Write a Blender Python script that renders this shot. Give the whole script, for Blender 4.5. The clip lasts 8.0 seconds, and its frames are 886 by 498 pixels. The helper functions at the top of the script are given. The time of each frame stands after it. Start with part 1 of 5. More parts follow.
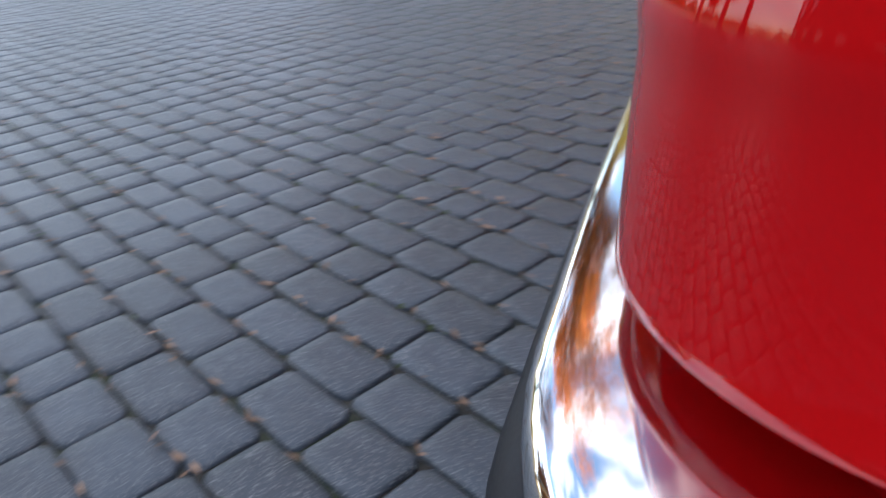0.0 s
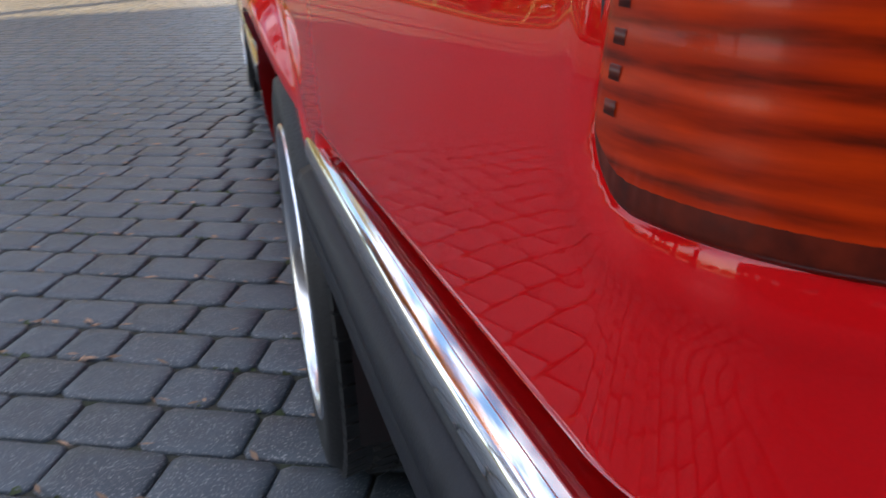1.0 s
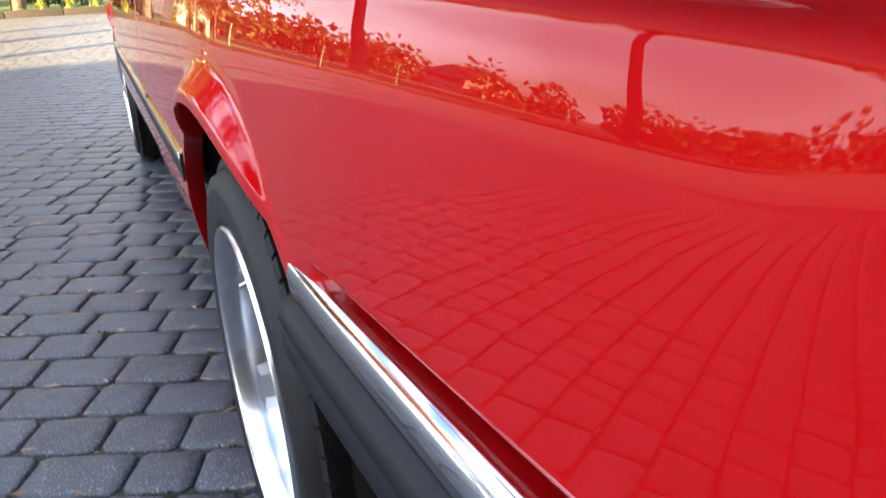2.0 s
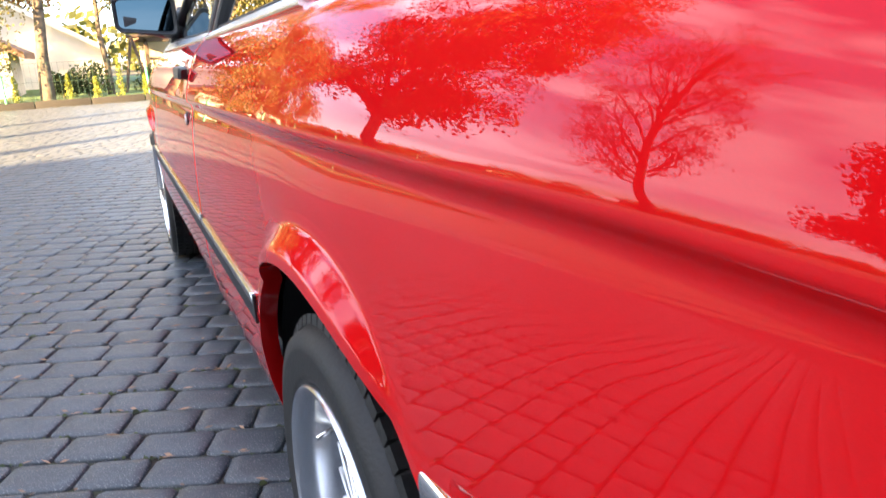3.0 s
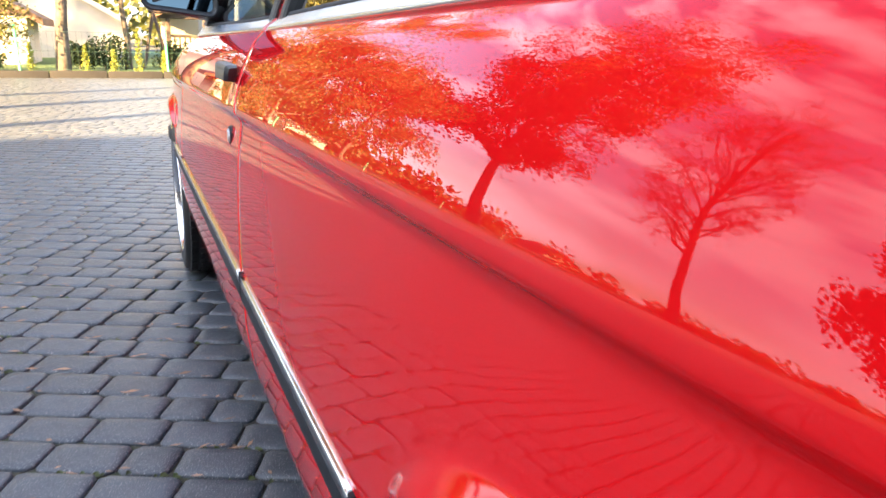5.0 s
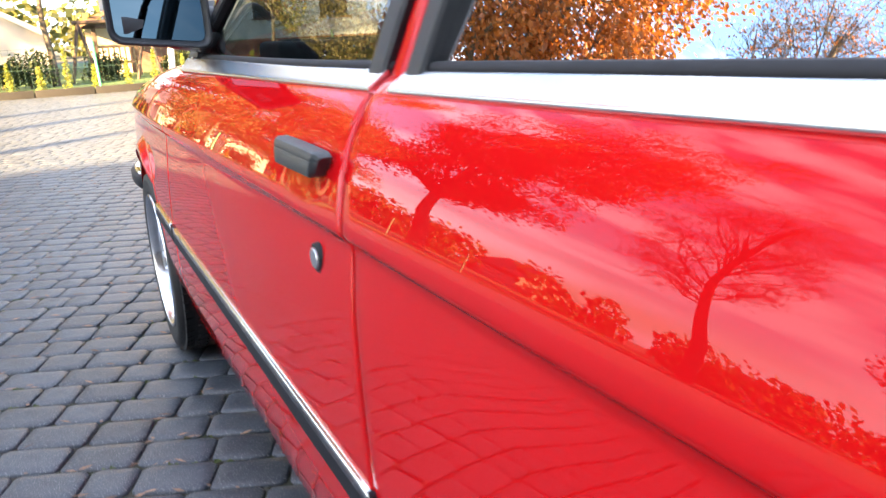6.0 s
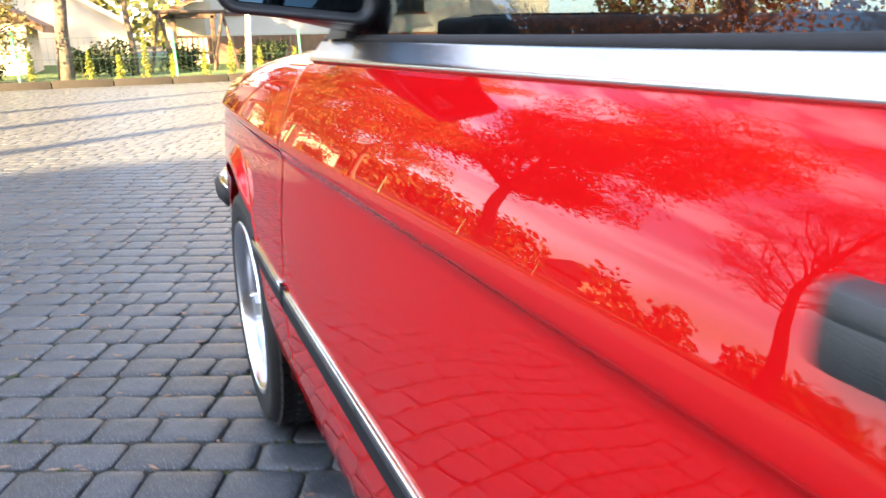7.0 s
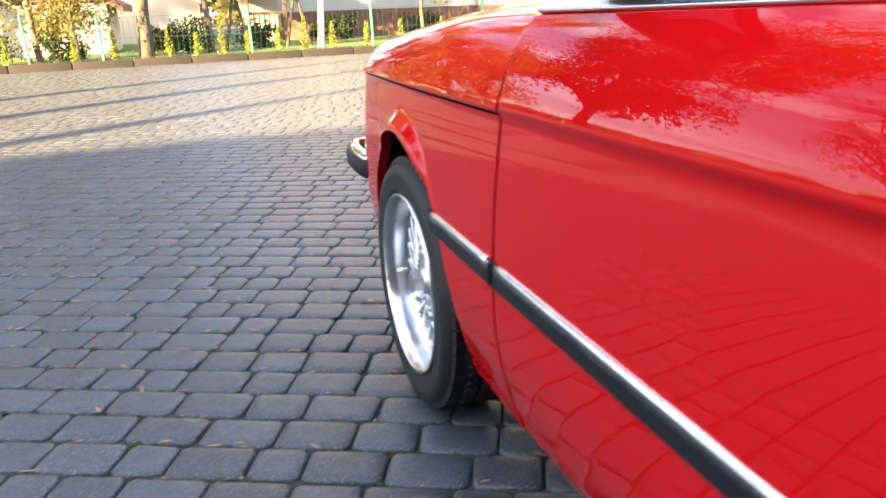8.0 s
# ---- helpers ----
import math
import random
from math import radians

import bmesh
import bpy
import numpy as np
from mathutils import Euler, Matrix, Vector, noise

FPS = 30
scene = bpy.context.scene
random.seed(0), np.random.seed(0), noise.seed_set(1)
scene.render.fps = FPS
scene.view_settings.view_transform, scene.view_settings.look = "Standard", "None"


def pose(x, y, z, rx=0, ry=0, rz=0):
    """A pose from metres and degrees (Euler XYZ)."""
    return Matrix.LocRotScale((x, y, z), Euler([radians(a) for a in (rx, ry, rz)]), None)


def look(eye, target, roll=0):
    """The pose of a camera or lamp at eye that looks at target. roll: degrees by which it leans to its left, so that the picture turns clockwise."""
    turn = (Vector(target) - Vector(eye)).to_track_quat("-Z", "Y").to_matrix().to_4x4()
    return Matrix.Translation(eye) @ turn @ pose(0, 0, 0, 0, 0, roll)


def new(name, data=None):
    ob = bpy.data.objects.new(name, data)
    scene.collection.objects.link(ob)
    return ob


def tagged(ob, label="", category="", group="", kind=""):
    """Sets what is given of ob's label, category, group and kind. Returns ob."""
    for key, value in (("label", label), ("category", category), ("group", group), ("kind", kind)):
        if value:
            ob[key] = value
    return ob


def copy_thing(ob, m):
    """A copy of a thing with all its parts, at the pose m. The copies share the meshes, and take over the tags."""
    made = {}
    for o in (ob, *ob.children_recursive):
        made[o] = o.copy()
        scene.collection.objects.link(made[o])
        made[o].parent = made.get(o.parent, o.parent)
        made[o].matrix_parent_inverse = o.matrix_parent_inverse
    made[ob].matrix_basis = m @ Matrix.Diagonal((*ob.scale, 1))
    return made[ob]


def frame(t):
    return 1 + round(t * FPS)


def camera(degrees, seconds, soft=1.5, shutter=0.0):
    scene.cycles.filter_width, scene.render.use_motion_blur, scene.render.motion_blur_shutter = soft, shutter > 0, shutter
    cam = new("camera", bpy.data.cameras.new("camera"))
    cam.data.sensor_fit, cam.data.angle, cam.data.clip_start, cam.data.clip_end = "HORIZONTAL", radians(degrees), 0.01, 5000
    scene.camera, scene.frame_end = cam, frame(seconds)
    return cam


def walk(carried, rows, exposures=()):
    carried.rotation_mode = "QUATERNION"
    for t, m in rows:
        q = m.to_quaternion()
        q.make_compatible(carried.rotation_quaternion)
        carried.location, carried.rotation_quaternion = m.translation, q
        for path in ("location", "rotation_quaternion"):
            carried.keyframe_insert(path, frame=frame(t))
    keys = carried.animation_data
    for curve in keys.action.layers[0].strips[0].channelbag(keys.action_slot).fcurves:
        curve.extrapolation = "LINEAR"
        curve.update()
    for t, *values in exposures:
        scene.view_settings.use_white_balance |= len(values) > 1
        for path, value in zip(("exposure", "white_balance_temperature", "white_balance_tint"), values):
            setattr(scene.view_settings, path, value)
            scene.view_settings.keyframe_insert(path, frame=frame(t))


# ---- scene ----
cam = camera(63.0, 8.0, shutter=0.40)
PATH = [
    (0, (0.09, -0.93, 0.65), (-0.622, 0.7, -0.264), -4.0),
    (0.5, (0.013, -0.93, 0.7), (0.13, 0.858, -0.175), -2.0),
    (1, (-0.03, -0.9, 0.709), (0.447, 0.85, -0.125), -1.7),
    (1.2, (-0.048, -0.885, 0.717), (0.558, 0.828, -0.122), -1.7),
    (2.3, (-0.102, -0.738, 0.772), (0.69, 0.97, 0.095), -2.4),
    (2.5, (-0.115, -0.722, 0.795), (0.676, 1.005, 0.168), -2.3),
    (3, (-0.139, -0.671, 0.824), (0.639, 1.087, 0.273), -3.2),
    (3.5, (-0.155, -0.608, 0.841), (0.618, 1.174, 0.366), -3.4),
    (4, (-0.144, -0.471, 0.843), (0.584, 1.327, 0.358), -2.1),
    (4.5, (-0.122, -0.354, 0.842), (0.564, 1.454, 0.33), -1.7),
    (5, (-0.134, -0.179, 0.844), (0.637, 1.581, 0.292), 1.5),
    (5.2, (-0.151, -0.079, 0.843), (0.652, 1.691, 0.374), 1.6),
    (6.3, (-0.196, 0.541, 0.921), (0.685, 2.227, 0.303), -4.0),
    (6.5, (-0.163, 0.68, 0.853), (0.686, 2.399, 0.285), -4.1),
    (7, (-0.178, 0.965, 0.88), (0.564, 2.728, 0.297), -1.1),
    (7.3, (-0.152, 1.132, 0.886), (0.501, 2.939, 0.33), -2.8),
    (7.5, (-0.176, 1.163, 0.863), (0.414, 2.997, 0.328), -4.0),
    (7.6, (-0.197, 1.188, 0.862), (0.363, 3.014, 0.267), -3.3),
    (8, (-0.362, 1.13, 0.854), (0.219, 2.933, 0.213), -2.2),
]
walk(cam, [(t, look(eye, target, roll)) for t, eye, target, roll in PATH], [(0, 3.48), (0.5, 3.46), (1.2, 3.48), (2.3, 4.32), (7.2, 4.27), (8, 4.02)])

# ---- light ----
SUN_FROM = Vector((-0.82, -0.53, 0.335)).normalized()
world = bpy.data.worlds.new("sky")
scene.world = world
world.use_nodes = True
wn = world.node_tree.nodes
wl = world.node_tree.links
sky = wn.new("ShaderNodeTexSky")
sky.sky_type = "NISHITA"
sky.sun_disc = False
sky.sun_elevation = math.asin(SUN_FROM.z)
sky.sun_rotation = math.atan2(SUN_FROM.x, SUN_FROM.y)
sky.air_density, sky.dust_density, sky.ozone_density = 1.0, 1.0, 2.5
wn["Background"].inputs["Strength"].default_value = 0.050
# thin evening clouds
wtc = wn.new("ShaderNodeTexCoord")
wmap = wn.new("ShaderNodeMapping")
wmap.inputs["Scale"].default_value = (1.4, 1.4, 6.0)
wl.new(wtc.outputs["Generated"], wmap.inputs["Vector"])
wnoise = wn.new("ShaderNodeTexNoise")
wnoise.inputs["Scale"].default_value, wnoise.inputs["Detail"].default_value = 2.2, 7
wl.new(wmap.outputs[0], wnoise.inputs["Vector"])
wramp = wn.new("ShaderNodeMapRange")
wramp.inputs["From Min"].default_value, wramp.inputs["From Max"].default_value = 0.44, 0.63
wramp.inputs["To Max"].default_value = 0.85
wl.new(wnoise.outputs["Fac"], wramp.inputs["Value"])
wmix = wn.new("ShaderNodeMixRGB")
wmix.inputs["Color2"].default_value = (5.9, 6.05, 6.8, 1)
wl.new(wramp.outputs[0], wmix.inputs["Fac"])
wl.new(sky.outputs[0], wmix.inputs["Color1"])
wl.new(wmix.outputs[0], wn["Background"].inputs["Color"])
sun = new("sun", bpy.data.lights.new("sun", "SUN"))
sun.data.energy = 5.0
sun.data.angle = radians(0.6)
sun.data.color = (1.0, 0.65, 0.31)
sun.matrix_world = look(SUN_FROM * 50, (0, 0, 0))


# ---- materials ----
def material(name, color, rough=0.5, metal=0.0, coat=0.0, spec=0.5, vary=0.0, scale=20.0, bump=0.0, bump_scale=None,
             object_random=0.0, stain=0.0, stain_color=(0.02, 0.02, 0.02), transmission=0.0, island=0.0, fine=None):
    m = bpy.data.materials.new(name)
    m.use_nodes = True
    n, l = m.node_tree.nodes, m.node_tree.links
    b = n["Principled BSDF"]
    b.inputs["Base Color"].default_value = (*color, 1)
    b.inputs["Roughness"].default_value = rough
    b.inputs["Metallic"].default_value = metal
    b.inputs["Coat Weight"].default_value = coat
    b.inputs["Coat Roughness"].default_value = 0.004
    b.inputs["Coat IOR"].default_value = 1.40
    b.inputs["Specular IOR Level"].default_value = spec
    b.inputs["Transmission Weight"].default_value = transmission
    last = None
    tc = n.new("ShaderNodeTexCoord")
    if vary or object_random or stain or island:
        mix = n.new("ShaderNodeHueSaturation")
        mix.inputs["Color"].default_value = (*color, 1)
        value = n.new("ShaderNodeMath")
        value.operation = "ADD"
        value.inputs[0].default_value = 1.0
        value.inputs[1].default_value = 0.0
        if vary:
            t = n.new("ShaderNodeTexNoise")
            t.inputs["Scale"].default_value = scale
            t.inputs["Detail"].default_value = 6
            l.new(tc.outputs["Object"], t.inputs["Vector"])
            r = n.new("ShaderNodeMapRange")
            r.inputs["From Min"].default_value, r.inputs["From Max"].default_value = 0.25, 0.75
            r.inputs["To Min"].default_value, r.inputs["To Max"].default_value = 1 - vary, 1 + vary
            l.new(t.outputs["Fac"], r.inputs["Value"])
            l.new(r.outputs[0], value.inputs[0])
        if object_random or island:
            if island:
                o = n.new("ShaderNodeNewGeometry")
                out = o.outputs["Random Per Island"]
            else:
                o = n.new("ShaderNodeObjectInfo")
                out = o.outputs["Random"]
            amount = object_random or island
            r2 = n.new("ShaderNodeMapRange")
            r2.inputs["To Min"].default_value, r2.inputs["To Max"].default_value = -amount, amount
            l.new(out, r2.inputs["Value"])
            l.new(r2.outputs[0], value.inputs[1])
        l.new(value.outputs[0], mix.inputs["Value"])
        last = mix.outputs[0]
        if fine:
            f = n.new("ShaderNodeTexNoise")
            f.inputs["Scale"].default_value = fine[0]
            f.inputs["Detail"].default_value = 2
            l.new(tc.outputs["Object"], f.inputs["Vector"])
            fr = n.new("ShaderNodeMapRange")
            fr.inputs["From Min"].default_value, fr.inputs["From Max"].default_value = fine[1], fine[1] + 0.04
            l.new(f.outputs["Fac"], fr.inputs["Value"])
            fm = n.new("ShaderNodeMixRGB")
            fm.inputs["Color2"].default_value = (*fine[2], 1)
            l.new(fr.outputs[0], fm.inputs["Fac"])
            l.new(last, fm.inputs["Color1"])
            last = fm.outputs[0]
        if stain:
            t3 = n.new("ShaderNodeTexNoise")
            t3.inputs["Scale"].default_value = scale * 0.13
            t3.inputs["Detail"].default_value = 4
            l.new(tc.outputs["Object"], t3.inputs["Vector"])
            r3 = n.new("ShaderNodeMapRange")
            r3.inputs["From Min"].default_value, r3.inputs["From Max"].default_value = 0.45, 0.7
            r3.inputs["To Min"].default_value, r3.inputs["To Max"].default_value = 0, stain
            l.new(t3.outputs["Fac"], r3.inputs["Value"])
            mm = n.new("ShaderNodeMixRGB")
            mm.inputs["Color2"].default_value = (*stain_color, 1)
            l.new(r3.outputs[0], mm.inputs["Fac"])
            l.new(last, mm.inputs["Color1"])
            last = mm.outputs[0]
        l.new(last, b.inputs["Base Color"])
    if bump:
        t = n.new("ShaderNodeTexNoise")
        t.inputs["Scale"].default_value = bump_scale or scale * 4
        t.inputs["Detail"].default_value = 5
        l.new(tc.outputs["Object"], t.inputs["Vector"])
        bp = n.new("ShaderNodeBump")
        bp.inputs["Strength"].default_value = bump
        bp.inputs["Distance"].default_value = 0.002
        l.new(t.outputs["Fac"], bp.inputs["Height"])
        l.new(bp.outputs[0], b.inputs["Normal"])
    return m


M = {}
M["paint"] = material("red_paint", (0.55, 0.0035, 0.0055), rough=0.40, coat=1.0, spec=0.0, vary=0.04, scale=900)
M["chrome"] = material("chrome", (0.80, 0.80, 0.79), rough=0.06, metal=1.0, vary=0.04, scale=40)
M["aluminium"] = material("bright_trim", (0.80, 0.80, 0.78), rough=0.16, metal=1.0, vary=0.05, scale=60)
M["brushed_trim"] = material("brushed_trim", (0.78, 0.78, 0.77), rough=0.27, metal=1.0, vary=0.05, scale=60)
M["alloy"] = material("polished_alloy", (0.74, 0.75, 0.77), rough=0.24, metal=1.0, vary=0.05, scale=50)
M["alloy_face"] = material("silver_alloy", (0.62, 0.63, 0.65), rough=0.36, metal=1.0, vary=0.06, scale=60)
M["rubber"] = material("black_rubber", (0.011, 0.012, 0.015), spec=0.28, rough=0.55, vary=0.2, scale=60, bump=0.15, bump_scale=500)
M["tyre"] = material("tyre_rubber", (0.0075, 0.0073, 0.0072), rough=0.62, vary=0.35, scale=45, bump=0.5, bump_scale=220, stain=0.25, stain_color=(0.022, 0.019, 0.017))
M["plastic"] = material("black_plastic", (0.020, 0.022, 0.024), rough=0.42, vary=0.12, scale=80, bump=0.25, bump_scale=900)
# colour of the underside, also painted on the jambs as gap shade
M["dark"] = material("dark_underside_gap_shade", (0.008, 0.008, 0.008), rough=0.9, vary=0.2, scale=20)
M["grey_plastic"] = material("grey_handle_plastic", (0.035, 0.040, 0.042), rough=0.38, vary=0.15, scale=120, bump=0.3, bump_scale=1200)
M["cabin"] = material("dark_cabin_trim", (0.028, 0.030, 0.034), rough=0.75, vary=0.15, scale=40)
M["seat_cloth"] = material("dark_seat_cloth", (0.035, 0.036, 0.042), rough=0.95, vary=0.25, scale=200)

glass = bpy.data.materials.new("window_glass")
glass.use_nodes = True
gn, gl = glass.node_tree.nodes, glass.node_tree.links
gn.remove(gn["Principled BSDF"])
tr = gn.new("ShaderNodeBsdfTransparent")
tr.inputs["Color"].default_value = (0.52, 0.58, 0.585, 1)
gloss = gn.new("ShaderNodeBsdfGlossy")
gloss.inputs["Roughness"].default_value = 0.0
fres = gn.new("ShaderNodeFresnel")
fres.inputs["IOR"].default_value = 1.9
gm = gn.new("ShaderNodeMixShader")
gl.new(fres.outputs[0], gm.inputs["Fac"])
gl.new(tr.outputs[0], gm.inputs[1])
gl.new(gloss.outputs[0], gm.inputs[2])
gl.new(gm.outputs[0], gn["Material Output"].inputs["Surface"])
M["glass"] = glass
M["screen_glass"] = glass.copy()
M["screen_glass"].name = "blue_tinted_glass"
for node in M["screen_glass"].node_tree.nodes:
    if node.type == "BSDF_TRANSPARENT":
        node.inputs["Color"].default_value = (0.40, 0.46, 0.48, 1)
M["seal"] = material("matt_black_seal", (0.012, 0.012, 0.014), rough=0.75, vary=0.2, scale=60)
M["mirror"] = material("mirror_glass", (0.045, 0.070, 0.090), rough=0.01, metal=1.0)


# ---- mesh helpers ----
def part(name, bm, mat, parent=None, label="", smooth=True):
    me = bpy.data.meshes.new(name)
    bm.normal_update()
    bm.to_mesh(me)
    bm.free()
    if smooth:
        for p in me.polygons:
            p.use_smooth = True
    me.materials.append(mat)
    ob = new(name, me)
    if parent is not None:
        ob.parent = parent
    if label:
        tagged(ob, label)
    return ob


def sharpen(ob, degrees=35):
    ob.data.set_sharp_from_angle(angle=radians(degrees))
    return ob


def thing(name, label, category, at=(0, 0, 0), group="", kind=""):
    ob = new(name)
    ob.location = at
    ob.empty_display_size = 0.1
    return tagged(ob, label, category, group, kind)


def grid(points, bm=None, close=False, flip=False):
    """points: rows of equal length."""
    bm = bm or bmesh.new()
    vs = [[bm.verts.new(p) for p in row] for row in points]
    n = len(vs[0])
    for a, b in zip(vs[:-1], vs[1:]):
        for i in range(n if close else n - 1):
            j = (i + 1) % n
            q = (a[i], a[j], b[j], b[i])
            try:
                bm.faces.new(q[::-1] if flip else q)
            except ValueError:
                pass
    return bm


def lathe(profile, steps=64, bm=None, close_profile=False):
    """Turns (radius, x) round the x axis."""
    rows = []
    for k in range(steps):
        a = 2 * math.pi * k / steps
        rows.append([(x, r * math.sin(a), r * math.cos(a)) for r, x in profile])
    rows.append(None)
    bm = bm or bmesh.new()
    vs = [[bm.verts.new(p) for p in row] for row in rows[:-1]]
    n = len(profile)
    for k in range(steps):
        a, b = vs[k], vs[(k + 1) % steps]
        for i in range(n if close_profile else n - 1):
            j = (i + 1) % n
            bm.faces.new((a[i], a[j], b[j], b[i]))
    return bm


def sweep(path, section, bm=None, up=(0, 0, 1), caps=True):
    """Carries a closed section of (out, up) along a path; out points to the left of travel seen from above."""
    rows = []
    up = Vector(up)
    path = [Vector(p) for p in path]
    for i, p in enumerate(path):
        d = (path[min(i + 1, len(path) - 1)] - path[max(i - 1, 0)]).normalized()
        side = up.cross(d).normalized()
        rows.append([p + side * a + up * b for a, b in section])
    bm = bm or bmesh.new()
    vs = [[bm.verts.new(p) for p in row] for row in rows]
    n = len(section)
    for a, b in zip(vs[:-1], vs[1:]):
        for i in range(n):
            j = (i + 1) % n
            bm.faces.new((a[i], b[i], b[j], a[j]))
    if caps:
        bm.faces.new(vs[0])
        bm.faces.new(vs[-1][::-1])
    return bm


def box(size, at=(0, 0, 0), bevel=0.0, segments=2, bm=None, turn=None):
    own = bmesh.new()
    bmesh.ops.create_cube(own, size=1.0)
    bmesh.ops.scale(own, vec=size, verts=own.verts)
    if bevel:
        bmesh.ops.bevel(own, geom=own.edges[:], offset=bevel, segments=segments, affect="EDGES", profile=0.5)
    m = Matrix.Translation(at) @ (turn or Matrix())
    bmesh.ops.transform(own, matrix=m, verts=own.verts)
    if bm is None:
        return own
    me = bpy.data.meshes.new("tmp")
    own.to_mesh(me)
    own.free()
    bm.from_mesh(me)
    bpy.data.meshes.remove(me)
    return bm


def tube(a, b, r0, r1=None, sides=10, bm=None, rings=1, wobble=0.0, rng=None):
    a, b = Vector(a), Vector(b)
    r1 = r0 if r1 is None else r1
    d = (b - a).normalized()
    u = d.orthogonal().normalized()
    w = d.cross(u)
    rows = []
    for k in range(rings + 1):
        f = k / rings
        c = a.lerp(b, f)
        if wobble and 0 < k < rings:
            c = c + Vector((rng.uniform(-1, 1), rng.uniform(-1, 1), 0)) * wobble
        r = r0 + (r1 - r0) * f
        rows.append([c + (u * math.cos(2 * math.pi * i / sides) + w * math.sin(2 * math.pi * i / sides)) * r for i in range(sides)])
    bm = bm or bmesh.new()
    grid(rows, bm, close=True)
    bm.verts.ensure_lookup_table()
    n = len(bm.verts)
    bm.faces.new([bm.verts[n - sides + i] for i in range(sides)])
    return bm


def spline(xs, ys):
    """A smooth curve through the knots, without overshoot."""
    xs, ys = np.array(xs, float), np.array(ys, float)
    h, d = np.diff(xs), np.diff(ys) / np.diff(xs)
    m = np.zeros(len(xs))
    m[0], m[-1] = d[0], d[-1]
    for i in range(1, len(xs) - 1):
        if d[i - 1] * d[i] > 0:
            w1, w2 = 2 * h[i] + h[i - 1], h[i] + 2 * h[i - 1]
            m[i] = (w1 + w2) / (w1 / d[i - 1] + w2 / d[i])

    def f(x):
        x = min(max(x, xs[0]), xs[-1])
        i = min(int(np.searchsorted(xs, x, side="right")) - 1, len(xs) - 2)
        t = (x - xs[i]) / h[i]
        return float(ys[i] * (1 + 2 * t) * (1 - t) ** 2 + m[i] * h[i] * t * (1 - t) ** 2 + ys[i + 1] * t * t * (3 - 2 * t) + m[i + 1] * h[i] * t * t * (t - 1))
    return f


def smooth(a, b, x):
    if a > b:
        return 1 - smooth(b, a, x)
    t = min(max((x - a) / (b - a), 0.0), 1.0)
    return t * t * (3 - 2 * t)


# ---- the car's side, as one surface ----
WHEELBASE, HUB, ARCH_Z, CENTRE = 2.563, 0.277, 0.289, 0.805
ARCHES = ((0.0, 0.330, 0.022), (WHEELBASE, 0.322, 0.020))
DOOR_REAR, DOOR_FRONT = 0.918, 2.035
TAIL, CORNER = -0.835, 0.105

under = spline([-0.60, -0.545, -0.50, -0.44, -0.37, -0.30, -0.235, -0.15, -0.10, -0.08, -0.06, -0.045, -0.030, -0.018],
               [0.105, 0.076, 0.050, 0.030, 0.0125, 0.0040, 0.0028, 0.0058, 0.0092, 0.0110, 0.0130, 0.0147, 0.0165, 0.0178])
over = spline([-0.018, -0.014, -0.009, -0.004, -0.001, 0.001, 0.006, 0.012, 0.020, 0.030, 0.050, 0.070, 0.092, 0.108, 0.120, 0.132, 0.142, 0.150],
              [0.0178, 0.0175, 0.0163, 0.0137, 0.0124, 0.0120, 0.0124, 0.0135, 0.0157, 0.0187, 0.0250, 0.0331, 0.0445, 0.0555, 0.0670, 0.0838, 0.1073, 0.1423])


def crease_z(y):
    return 0.735 - 0.0155 * (y - 0.93) - 0.006 * smooth(0.1, -0.35, y) - 0.018 * smooth(-0.35, -0.8, y)


def inset(d):
    return under(d) if d < -0.018 else over(d)


def hollow(y, d):
    """The side turns up more under the crease towards the rear wheel and the tail."""
    e = 0.092 * smooth(1.8, 0.9, y) * smooth(-0.71, -0.62, y)
    t = min(max((d + 0.078) / 0.062, 0.0), 1.0)
    return 0.031 * e * t * t * smooth(-0.001, -0.012, d)


def plan(y):
    u = max(0.12 - y, 0.0)
    rear = 0.1875 * u * u if u < 0.2 else 0.0075 + 0.075 * (u - 0.2)
    return 0.034 * max(y - 2.0, 0) ** 2 + 1.2 * max(y - 2.98, 0) ** 2 + rear


def flare(y, z):
    out = 0.0
    for c, arch, wide in ARCHES:
        dy, dz = y - c, z - ARCH_Z
        r = math.hypot(dy, dz)
        if r < 0.46 and dz > 0:
            lean = math.atan2(dy, dz)
            w = 1.10 * wide * max(1 - abs(lean / 0.66) ** 3.6, 0.0) + 0.0025 * smooth(1.4, 0.8, abs(lean))
            x = arch + 0.012 + w - r
            if x > -0.012:
                out += 0.78 * 0.5 * (x + math.sqrt(x * x + 0.0045 ** 2) - (x - w) - math.sqrt((x - w) ** 2 + 0.0030 ** 2))
    return out


def pocket(y, z):
    """The hollow in the door skin below the handle."""
    r = math.hypot((y - 1.035) / 0.082, (z - 0.772) / 0.052)
    return 0.0020 * (1 - smooth(0.0, 1.0, r))


def door_edge(z):
    """The rear edge of the door leans forward with height."""
    return 0.934 + (0.227 if z < 0.735 else 0.28) * (max(z, 0.45) - 0.735)


LENS_S, LENS_Z, LENS_R, LENS_TOP = 0.713, 0.631, 0.030, 0.795


def lens_distance(s, z):
    """How far a point of the tail lies outside the lamp's rounded outline."""
    dx, dz = LENS_S + LENS_R - s, LENS_Z + LENS_R - z
    if dx > 0 and dz > 0:
        low = math.hypot(dx, dz) - LENS_R
    else:
        low = max(dx, dz) - LENS_R
    return max(low, z - LENS_TOP)


